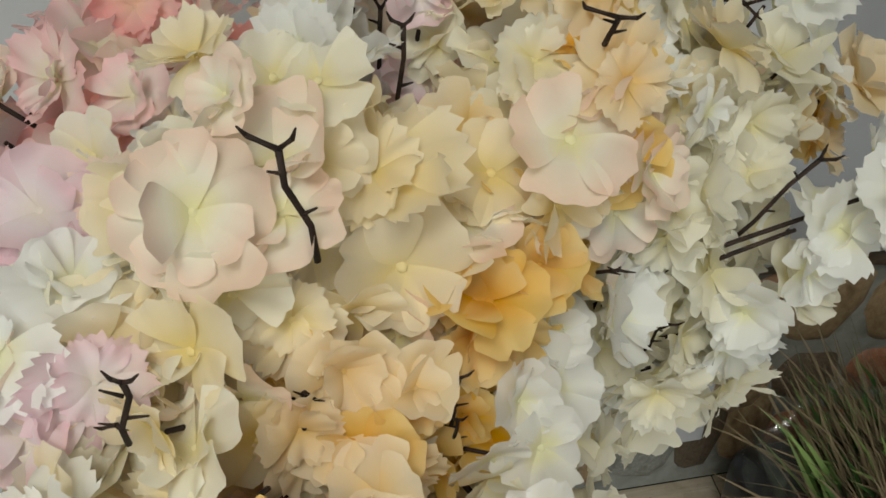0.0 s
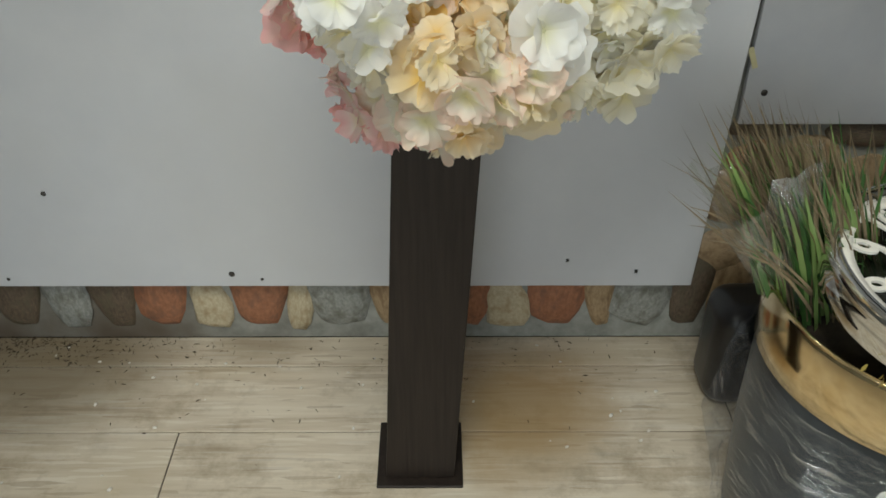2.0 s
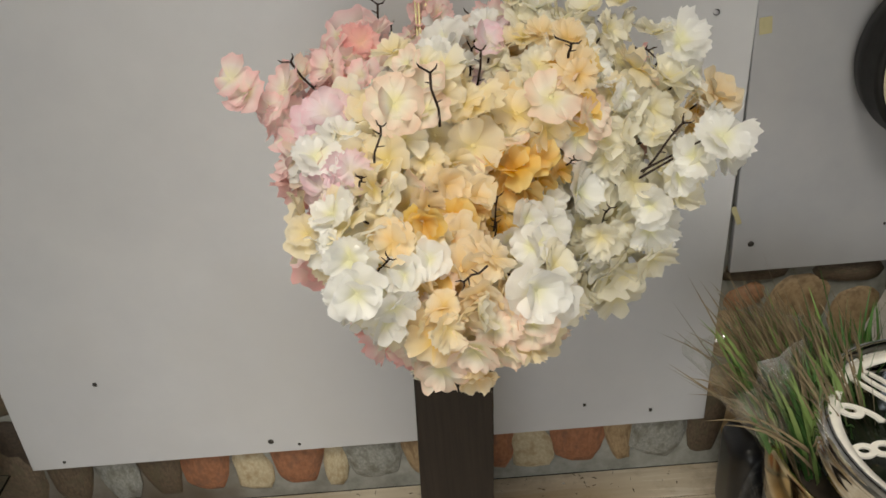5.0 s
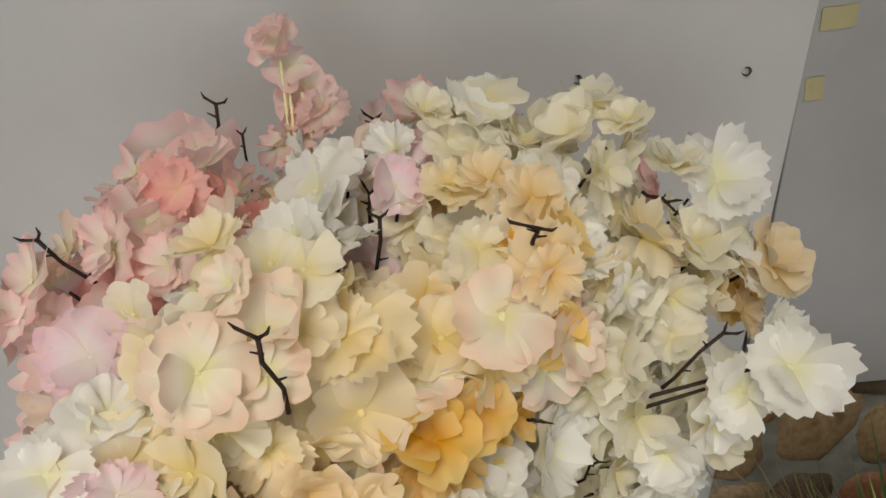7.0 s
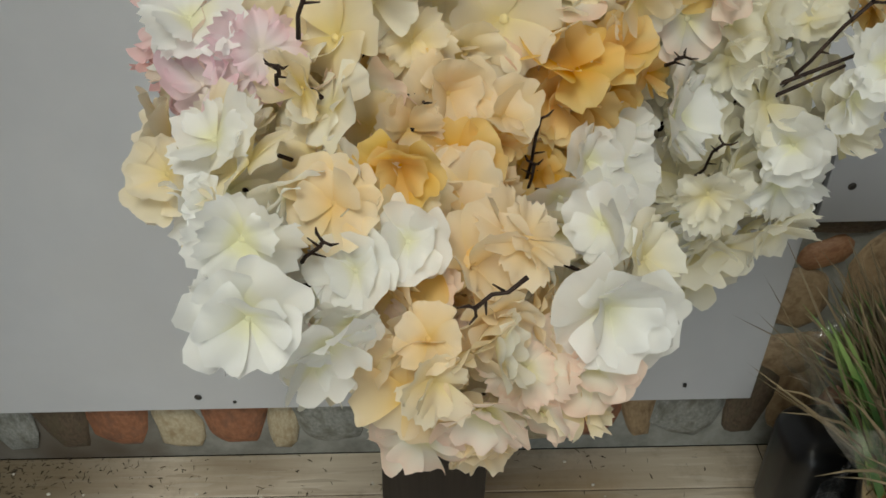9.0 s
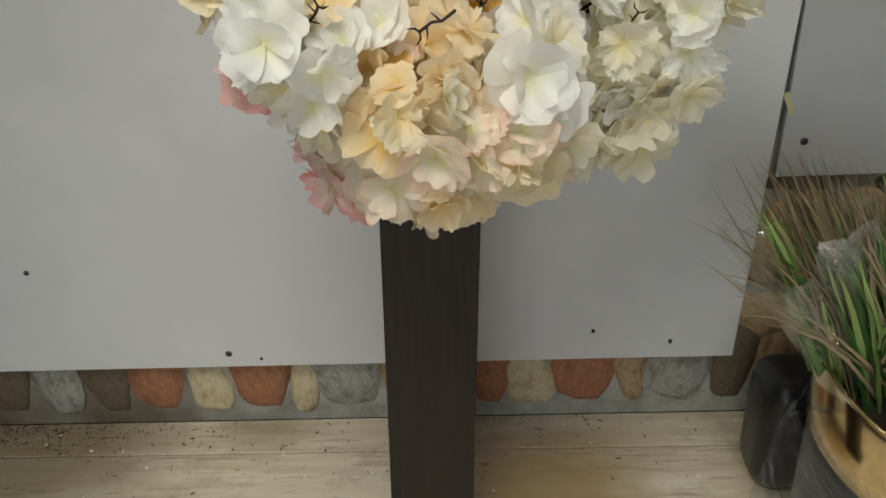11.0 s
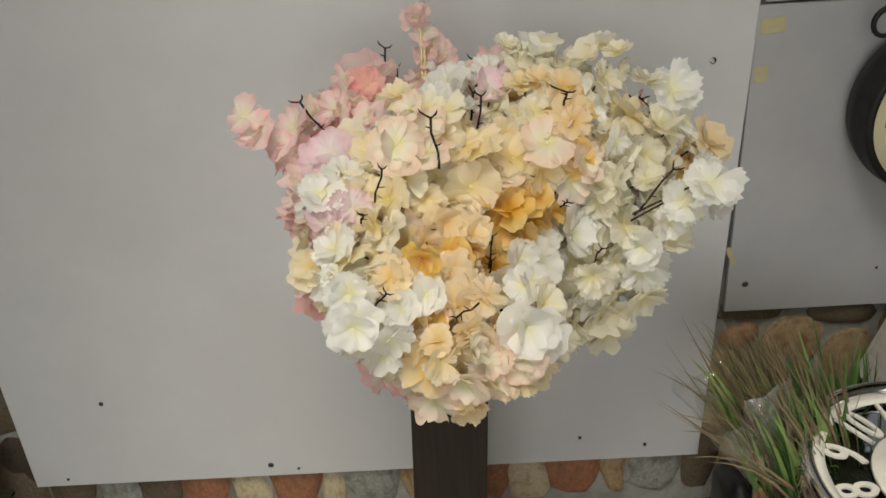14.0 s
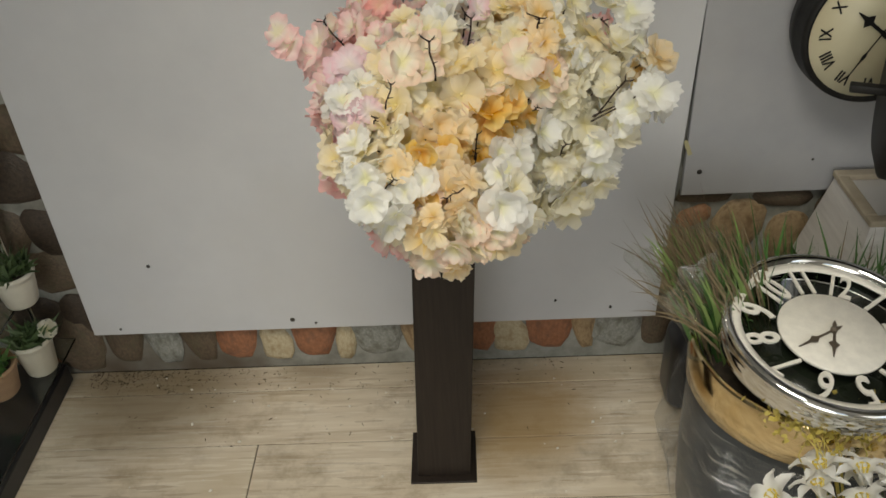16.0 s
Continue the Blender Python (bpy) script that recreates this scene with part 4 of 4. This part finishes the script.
for n in range(1, 13):
    a = radians(90 - 30 * n)
    at = Matrix.Translation((0.111 * math.cos(a), 0.111 * math.sin(a), 0.002)) @ pose(0, 0, 0, 0, 0, 90 - 30 * n - 90)
    lettering("numeral", str(n), 0.080, 0.0018, MAT["clock_white"], clock, at, 0.52 if n > 9 else 0.62)


def hand_mesh(long, wide):
    bm = bmesh.new()
    outline = [(-0.019, 0.0), (-0.010, wide * 0.6), (long * 0.1, wide * 0.35), (long * 0.45, wide * 0.4), (long * 0.55, wide * 1.5), (long * 0.68, wide * 0.5), (long, 0.0006)]
    top = [bm.verts.new((x, y, 0.0012)) for x, y in outline] + [bm.verts.new((x, -y, 0.0012)) for x, y in outline[::-1]]
    low = [bm.verts.new((v.co.x, v.co.y, 0)) for v in top]
    bm.faces.new(top)
    bm.faces.new(low[::-1])
    for k in range(len(top)):
        j = (k + 1) % len(top)
        bm.faces.new((top[k], low[k], low[j], top[j]))
    bmesh.ops.remove_doubles(bm, verts=bm.verts, dist=1e-5)
    return bm


part("minute_hand", hand_mesh(0.074, 0.0045), MAT["hand_brass"], clock, "bronze minute hand", smooth=False, at=pose(0, 0, 0.009, 0, 0, -128))
part("hour_hand", hand_mesh(0.060, 0.0055), MAT["hand_brass"], clock, "bronze hour hand", smooth=False, at=pose(0, 0, 0.0115, 0, 0, -86))
part("hub", lathe([(0, 0.015), (0.004, 0.0145), (0.0055, 0.012), (0.0055, 0.006)], 16), MAT["hand_brass"], clock)


# lilies in front of the planter
def lily_mesh(seed, mat):
    """Six pointed petals that rise as a trumpet and curl back at their tips."""
    r = random.Random(seed)
    bm = bmesh.new()
    for k in range(6):
        turn, long, wide, curl = 2 * math.pi * k / 6 + r.uniform(-0.12, 0.12), r.uniform(0.046, 0.056), 0.0135 if k % 2 else 0.0108, r.uniform(0.6, 1.2)
        grid = []
        for i in range(7):
            v = i / 6
            out = long * (0.22 * v + 0.72 * v * v)
            z = long * (0.78 * math.sin(2.1 * v) - 0.55 * curl * max(0, v - 0.5) ** 1.5)
            row = []
            for j in range(5):
                u = j / 2 - 1
                x = wide * (0.16 + 0.84 * math.sin(math.pi * v ** 1.15) ** 0.75 if 0 < i < 6 else 0.16 if i == 0 else 0.03) * u
                row.append(bm.verts.new((out * math.cos(turn) - x * math.sin(turn), out * math.sin(turn) + x * math.cos(turn), z + 0.005 * u * u * v + 0.0012 * math.sin(9 * v + k) * u)))
            grid.append(row)
        for a, b in zip(grid, grid[1:]):
            for j in range(4):
                bm.faces.new((a[j], a[j + 1], b[j + 1], b[j]))
    me = mesh_of(bm, "lily", mat)
    me.attributes.new("reach", "FLOAT", "POINT").data.foreach_set("value", [0.45 + 0.09 * ((n // 5) % 7) for n in range(len(me.vertices))])
    return me


def stamen_mesh():
    bm = bmesh.new()
    for k in range(6):
        a = k * 1.05
        p = Vector((0.010 * math.cos(a), 0.010 * math.sin(a), 0.040))
        tube([(0, 0, 0.004), p * 0.6, p], [0.0009, 0.0008, 0.0008], 5, bm)
        tube([p - Vector((0.004 * math.sin(a), -0.004 * math.cos(a), 0)), p, p + Vector((0.004 * math.sin(a), -0.004 * math.cos(a), 0))], [0.0009, 0.0017, 0.0009], 6, bm)
    return mesh_of(bm, "stamens", MAT["pollen"])


LILY_SILK = petal_material("lily_silk", (0.88, 0.85, 0.55), (0.90, 0.89, 0.83), (0.90, 0.90, 0.89), 0.3)
LILIES, STAMENS = [lily_mesh(s, LILY_SILK) for s in (1, 2, 3)], stamen_mesh()
lilies = empty("lily_bouquet", (1.075, 0.455, 0.0), "bouquet of white artificial lilies with yellow stamens in a vase", "artificial flowers")
part("vase", lathe([(0, 0.0), (0.055, 0.0), (0.06, 0.006), (0.052, 0.05), (0.068, 0.13), (0.05, 0.20), (0.056, 0.215), (0.052, 0.215), (0.045, 0.2), (0, 0.19)], 32), MAT["pot_dark"], lilies, "dark grey vase")
rnd = random.Random(5)
for k in range(64):
    f = (k + 0.5) / 64
    a = k * 2.39996
    d = Vector((math.sqrt(f) * math.cos(a), math.sqrt(f) * math.sin(a), 0))
    where = Vector((d.x * 0.20, d.y * 0.15, 0.405 - 0.07 * f + rnd.uniform(-0.02, 0.025)))
    facing = Vector((d.x * 0.9 + rnd.uniform(-0.3, 0.3) - 0.15, d.y * 0.9 + rnd.uniform(-0.3, 0.3) - 0.25, 0.8)).normalized()
    at = Matrix.Translation(where) @ facing.to_track_quat("Z", "Y").to_matrix().to_4x4() @ pose(0, 0, 0, 0, 0, rnd.uniform(0, 360)) @ Matrix.Scale(rnd.uniform(0.7, 0.9), 4)
    stalk = part("stem", tube([(0, 0, 0.19), (where.x * 0.5, where.y * 0.5, 0.25), where], [0.0022, 0.002, 0.0018], 6), MAT["leaf"], lilies, "green stem")
    head = part("lily_head", LILIES[k % 3], None, stalk, at=at)
    tagged(part("stamen", STAMENS, None, lilies, "yellow stamens", at=at), kind="stuff")
bm = bmesh.new()
for _ in range(420):
    p = Vector((1.005 + rnd.gauss(0, 0.04), 0.645 + rnd.gauss(0, 0.02), 0.42 + rnd.gauss(0, 0.014)))
    q = p + Vector((rnd.uniform(-1, 1), rnd.uniform(-1, 1), rnd.uniform(-0.3, 1))) * 0.010
    blade_strip(bm, p, q, 0.009, 0.002, rnd, 2)
for k in range(14):
    tube([(1.03, 0.53, 0.25), (1.0 + rnd.gauss(0, 0.02), 0.60, 0.40), (1.0 + rnd.gauss(0, 0.03), 0.645, 0.42)], [0.0013, 0.001, 0.0008], 5, bm)
tagged(part("filler_flowers", bm, MAT["moss"]), "spray of tiny yellow artificial filler flowers over the planter's rim", "artificial flowers", kind="stuff")

# black rounded speaker-like case on the floor behind the planter
case = empty("black_case", (1.02, 1.10, 0), "black rounded plastic case standing on the floor by the wall", "case")
bm = box(-0.115, 0.115, -0.055, 0.055, 0.0, 0.20, 0.035, segments=5)
part("shell", bm, MAT["black"], case)
part("dial", lathe([(0, 0.004), (0.020, 0.004), (0.026, 0.0), (0.026, -0.004)], 28), MAT["iron"], case, "round black knob", at=pose(-0.06, -0.055, 0.11, 90))


# two black iron clocks on brackets
def iron_clock(where, radius, depth, turn, label, lettered=True):
    ob = empty("bracket_clock", pose(*where, 90, 0, turn), label, "clock", "black bracket clocks")
    r = radius
    part("drum", lathe([(0, -depth), (r * 0.8, -depth), (r * 1.06, -depth + 0.012), (r * 1.10, -depth * 0.55), (r * 1.10, -depth * 0.45), (r * 1.06, -0.012), (r * 1.08, -0.004), (r * 1.06, 0.004), (r * 1.0, 0.005), (r * 0.985, 0.0)], 72), MAT["iron"], ob, "black cast drum")
    part("face", lathe([(0, 0.0015), (r * 0.99, 0.0), (r * 0.99, -0.003), (0, -0.003)], 72), MAT["dial"], ob, "aged cream dial")
    for n, text in enumerate(("I", "II", "III", "IV", "V", "VI", "VII", "VIII", "IX", "X", "XI", "XII"), 1):
        a = radians(90 - 30 * n)
        lettering("numeral", text, r * 0.24, 0.0004, MAT["iron"], ob, Matrix.Translation((r * 0.76 * math.cos(a), r * 0.76 * math.sin(a), 0.0022)) @ pose(0, 0, 0, 0, 0, -30 * n), 0.8)
    part("minute_hand", hand_mesh(r * 0.70, r * 0.018), MAT["iron"], ob, smooth=False, at=pose(0, 0, 0.006, 0, 0, -118))
    part("hour_hand", hand_mesh(r * 0.50, r * 0.07), MAT["iron"], ob, smooth=False, at=pose(0, 0, 0.004, 0, 0, 142))
    bm = bmesh.new()
    pts = [Vector(((0.030 - 0.0035 * t) * math.cos(t * 1.0) - r * 0.86, (0.030 - 0.0035 * t) * math.sin(t * 1.0) + r * 1.05, -depth * 0.5)) for t in [0.35 * i for i in range(20)]]
    tube(pts, [0.0048 - 0.00012 * i for i in range(20)], 8, bm)
    tube([pts[0], (-r * 0.5, r * 1.02, -depth * 0.5), (-r * 0.2, r * 1.22, -depth * 0.5)], [0.0048, 0.0048, 0.0048], 8, bm)
    part("scroll", bm, MAT["iron"], ob, "curled black iron scroll")
    part("bracket", box(-0.008, 0.008, -0.006, 0.006, -depth - 0.05, -depth + 0.01, 0.002), MAT["iron"], ob, "iron bar to the wall")
    return ob


iron_clock((1.178, 1.115, 0.802), 0.115, 0.080, 0, "black iron wall clock with cream dial and Roman numerals")
side_clock = iron_clock((1.190, 0.905, 0.790), 0.118, 0.080, 70, "black iron clock turned sideways on its bracket")
part("arm", tube([(1.16, 0.92, 0.90), (1.17, 0.93, 0.94), (1.175, 1.0, 0.95), (1.175, 1.207, 0.95)], [0.006] * 4, 10), MAT["iron"], side_clock, "iron arm to the wall", at=side_clock.matrix_world.inverted())

# whitewashed tapering wooden box by the wall, on a dark stand
wbox = empty("wooden_box", (1.285, 1.105, 0.0), "whitewashed tapering wooden box with weathered rim on dark stand", "box")
part("stand", box(-0.085, 0.085, -0.085, 0.085, 0.0, 0.30, 0.006), MAT["black"], wbox, "dark stand", smooth=False)
bm = bmesh.new()
for s in (0, 1):
    bmesh.ops.create_cone(bm, cap_ends=True, segments=4, radius1=0.165 - 0.02 * s, radius2=0.118 - 0.012 * s, depth=0.185, matrix=pose(0, 0, 0.393 + 0.004 * s, 0, 0, 45)) if s == 0 else None
part("sides", bm, MAT["white_wood"], wbox, smooth=False)
for x0, x1, y0, y1 in ((-0.088, 0.088, -0.088, -0.066), (-0.088, 0.088, 0.066, 0.088), (-0.088, -0.066, -0.0655, 0.0655), (0.066, 0.088, -0.0655, 0.0655)):
    part("rim_board", box(x0, x1, y0, y1, 0.4858, 0.498, 0.002, segments=1), MAT["wood_edge"], wbox, "weathered wooden rim", smooth=False)


# ---- glass shelf with small pots ----
shelf = empty("glass_shelf", (-0.50, 1.00, 0), "low glass shelf unit with dark base and clear shelves", "shelf")
part("base", box(-0.20, 0.085, -0.22, 0.215, 0.0, 0.05, 0.003), MAT["black"], shelf, "dark base", smooth=False)
for x1, z in ((0.130, 0.125), (0.100, 0.300), (0.100, 0.540), (0.100, 0.780)):
    part("shelf_pane", box(-0.20, x1, -0.22, 0.21, z, z + 0.006, 0.001, segments=1), MAT["glass"], shelf, "clear glass shelf", smooth=False).visible_shadow = False
for x, y in ((-0.18, -0.19), (-0.18, 0.19), (0.07, -0.19), (0.07, 0.19)):
    part("post", tube([(x, y, 0.05), (x, y, 0.80)], [0.006, 0.006], 12), MAT["chrome"], shelf, "thin metal post")

def small_pot(where, r, h, mat, plant, label):
    ob = empty("plant_pot", where, label, "plant pot", "small potted plants")
    part("pot", lathe([(0, 0.0), (r * 0.70, 0.0), (r * 0.76, 0.004), (r * 0.95, h * 0.75), (r, h * 0.86), (r * 1.04, h * 0.88), (r * 1.04, h), (r * 0.96, h), (r * 0.92, h * 0.88), (0, h * 0.84)], 40), MAT[mat], ob)
    part("soil", lathe([(0, h * 0.9), (r * 0.92, h * 0.87)], 24), MAT["soil"], ob, "dark soil")
    bm = bmesh.new()
    for _ in range(110):
        a, q = rnd.uniform(0, 6.3), rnd.uniform(0, r * 0.8)
        root = Vector((q * math.cos(a), q * math.sin(a), h * 0.85))
        tip = root + Vector((rnd.gauss(0, 0.022), rnd.gauss(0, 0.022), rnd.uniform(0.012, 0.05)))
        blade_strip(bm, root, tip, rnd.uniform(0.007, 0.013), 0.004, rnd, 3)
    part("leaves", bm, MAT[plant], ob, "small dull leaves")
    return ob


small_pot((-0.392, 1.125, 0.307), 0.042, 0.078, "white_pot", "leaf", "small white pot with dull green succulent on glass shelf")
p = small_pot((-0.405, 1.115, 0.132), 0.041, 0.088, "white_pot", "leaf", "small white pot with pale flower on glass shelf")
part("pale_bloom", bloom("ivory", 4), None, p, "pale yellow silk flower", at=pose(0.036, 0.01, 0.100, 20, 40, 0) @ Matrix.Scale(0.9, 4))
small_pot((-0.465, 1.05, 0.132), 0.048, 0.075, "clay", "grass", "small brown clay pot with green plant on glass shelf")
for x, y, z in ((-0.42, 1.12, 0.547), (-0.53, 1.02, 0.547), (-0.44, 1.05, 0.787), (-0.56, 1.12, 0.787)):
    small_pot((x, y, z), 0.048, 0.085, "clay", "leaf", "small brown clay pot with dull leaves on glass shelf")
small_pot((-0.47, 1.02, 0.307), 0.048, 0.085, "white_pot", "leaf", "small white pot with trailing leaves on glass shelf")

# ---- crumbs and plant litter on the floor ----
rnd = random.Random(3)
bm, lit = bmesh.new(), bmesh.new()
for x, y in [(0.077, 1.074), (0.684, 1.165), (-0.19, 0.90), (0.01, 1.01), (0.055, 1.11), (0.79, 0.98)] + [(rnd.uniform(-0.4, 0.85), 1.22 - abs(rnd.gauss(0, 0.17))) for _ in range(34)]:
    s = rnd.uniform(0.0012, 0.0034)
    bmesh.ops.create_icosphere(bm, subdivisions=1, radius=s, matrix=pose(x, y, s * 0.6, 0, 0, rnd.uniform(0, 90)) @ Matrix.Diagonal((1.5, 1, 0.8, 1)))
for _ in range(620):
    x, y = rnd.uniform(-0.37, 0.86), 1.232 - abs(rnd.gauss(0, 0.11))
    if rnd.random() < 0.6:
        x, y = -0.37 + abs(rnd.gauss(0, 0.2)), 1.232 - abs(rnd.gauss(0, 0.035))
    a, s = rnd.uniform(0, 6.3), rnd.uniform(0.003, 0.011)
    blade_strip(lit, (x, y, 0.001), (x + s * math.cos(a), y + s * math.sin(a), 0.0025), rnd.uniform(0.001, 0.0028), 0.001, rnd, 2)
tagged(part("floor_crumbs", bm, MAT["debris"]), "white crumbs scattered on the plank floor", "crumbs", kind="stuff")
tagged(part("floor_litter", lit, MAT["litter"]), "dark bits of dry plant litter on the floor", "litter", kind="stuff")


# ---- stones in the wall ----
def stone_mesh(seed):
    bm = bmesh.new()
    bmesh.ops.create_icosphere(bm, subdivisions=2, radius=1.0)
    for v in bm.verts:
        d = v.co.normalized()
        q = Vector((abs(d.x) ** 0.75 * math.copysign(1, d.x), d.y, abs(d.z) ** 0.75 * math.copysign(1, d.z)))
        v.co = q * (0.9 + 0.22 * noise.noise(d * 1.3 + Vector((seed * 7.1, 0, 0))))
    me = bpy.data.meshes.new("stone")
    bm.to_mesh(me)
    bm.free()
    me.polygons.foreach_set("use_smooth", [True] * len(me.polygons))
    return me


SHAPES = {}
rnd = random.Random(12)


def stone(x, z, w, h, kind, tilt=0.0):
    key = (kind, rnd.randrange(5))
    if key not in SHAPES:
        SHAPES[key] = stone_mesh(key[1] + 1)
        SHAPES[key].materials.append(STONES[kind])
    ob = new("stone", SHAPES[key])
    ob.parent = wall_north
    ob.matrix_local = pose(x, WALL_Y + 0.004, z, 0, tilt, 0) @ Matrix.Diagonal((w / 2, 0.020, h / 2, 1))


# the course that shows under the large board
for x, w, kind in ((-0.37, 0.10, "brown"), (-0.275, 0.09, "brown"), (-0.19, 0.085, "grey"), (-0.105, 0.085, "brown"), (-0.02, 0.098, "terracotta"), (0.064, 0.075, "cream"), (0.153, 0.105, "terracotta"),
                   (0.222, 0.05, "cream"), (0.292, 0.125, "grey"), (0.372, 0.055, "tan"), (0.44, 0.09, "brown"), (0.52, 0.085, "terracotta"), (0.590, 0.085, "cream"), (0.683, 0.11, "terracotta"),
                   (0.752, 0.055, "tan"), (0.826, 0.115, "grey"), (0.915, 0.075, "brown"), (0.985, 0.08, "tan")):
    low = kind == "cream"
    stone(x, 0.076 if low else 0.112, w * 1.14, 0.125 if low else 0.19, kind, rnd.uniform(-10, 10))
# beside and under the smaller boards
for x, z, w, h, kind, tilt in ((0.962, 0.378, 0.085, 0.055, "orange", -25), (1.050, 0.345, 0.125, 0.165, "tan", 10), (0.972, 0.428, 0.13, 0.045, "brown", 0), (1.135, 0.415, 0.14, 0.055, "brown", 4),
                               (1.155, 0.318, 0.105, 0.145, "tan", -6), (1.250, 0.385, 0.11, 0.13, "brown", 8), (0.938, 0.300, 0.105, 0.115, "tan", 12), (0.955, 0.195, 0.11, 0.10, "tan", -8),
                               (1.055, 0.205, 0.11, 0.11, "brown", 5), (1.160, 0.195, 0.11, 0.10, "terracotta", 0), (1.345, 0.36, 0.10, 0.13, "orange", 0), (1.27, 0.25, 0.12, 0.12, "grey", 5)):
    stone(x, z, w, h, kind, tilt)
# dark stones left of the board, deepened in colour to stand for shade
for row in range(11):
    for col in range(6):
        stone(-0.93 + 0.108 * col + 0.05 * (row % 2) + rnd.uniform(-0.012, 0.012), 0.06 + 0.115 * row + rnd.uniform(-0.012, 0.012), rnd.uniform(0.125, 0.16), rnd.uniform(0.12, 0.155),
              rnd.choice(("brown", "dark", "brown", "terracotta", "dark", "dark")), rnd.uniform(-20, 20))
for col in range(8):
    stone(1.06 + 0.11 * col, 0.08, 0.11, 0.12, rnd.choice(("grey", "tan", "brown", "terracotta")), rnd.uniform(-12, 12))

# ---- floor planks ----
PLANKS = {}


def plank(x0, x1, y0, y1):
    key = (round(x1 - x0, 3), round(y1 - y0, 3))
    if key not in PLANKS:
        bm = box(-key[0] / 2, key[0] / 2, -key[1] / 2, key[1] / 2, -0.008, 0.0, 0.0012, segments=1)
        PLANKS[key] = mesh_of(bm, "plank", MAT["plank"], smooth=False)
    ob = new("plank", PLANKS[key])
    ob.parent = floor
    ob.matrix_local = pose((x0 + x1) / 2, (y0 + y1) / 2, rnd.uniform(-0.0005, 0.0002))


ROW, LONG = 0.155, 1.5
for n in range(-26, 3):
    y0, y1 = 0.847 + ROW * n, min(0.847 + ROW * (n + 1), WALL_Y)
    if y1 <= FLOOR_Y0 or y1 - y0 < 0.01:
        continue
    shift = {0: 0.051, -1: 0.432, 1: 0.95, 2: -0.55}.get(n, (n * 0.437) % LONG)
    x = shift - LONG * math.ceil((shift - FLOOR_X0) / LONG)
    while x < FLOOR_X1:
        a, b = max(x + 0.001, FLOOR_X0), min(x + LONG - 0.001, FLOOR_X1)
        if b - a > 0.02:
            plank(a, b, max(y0 + 0.0008, FLOOR_Y0), y1 - 0.0008)
        x += LONG
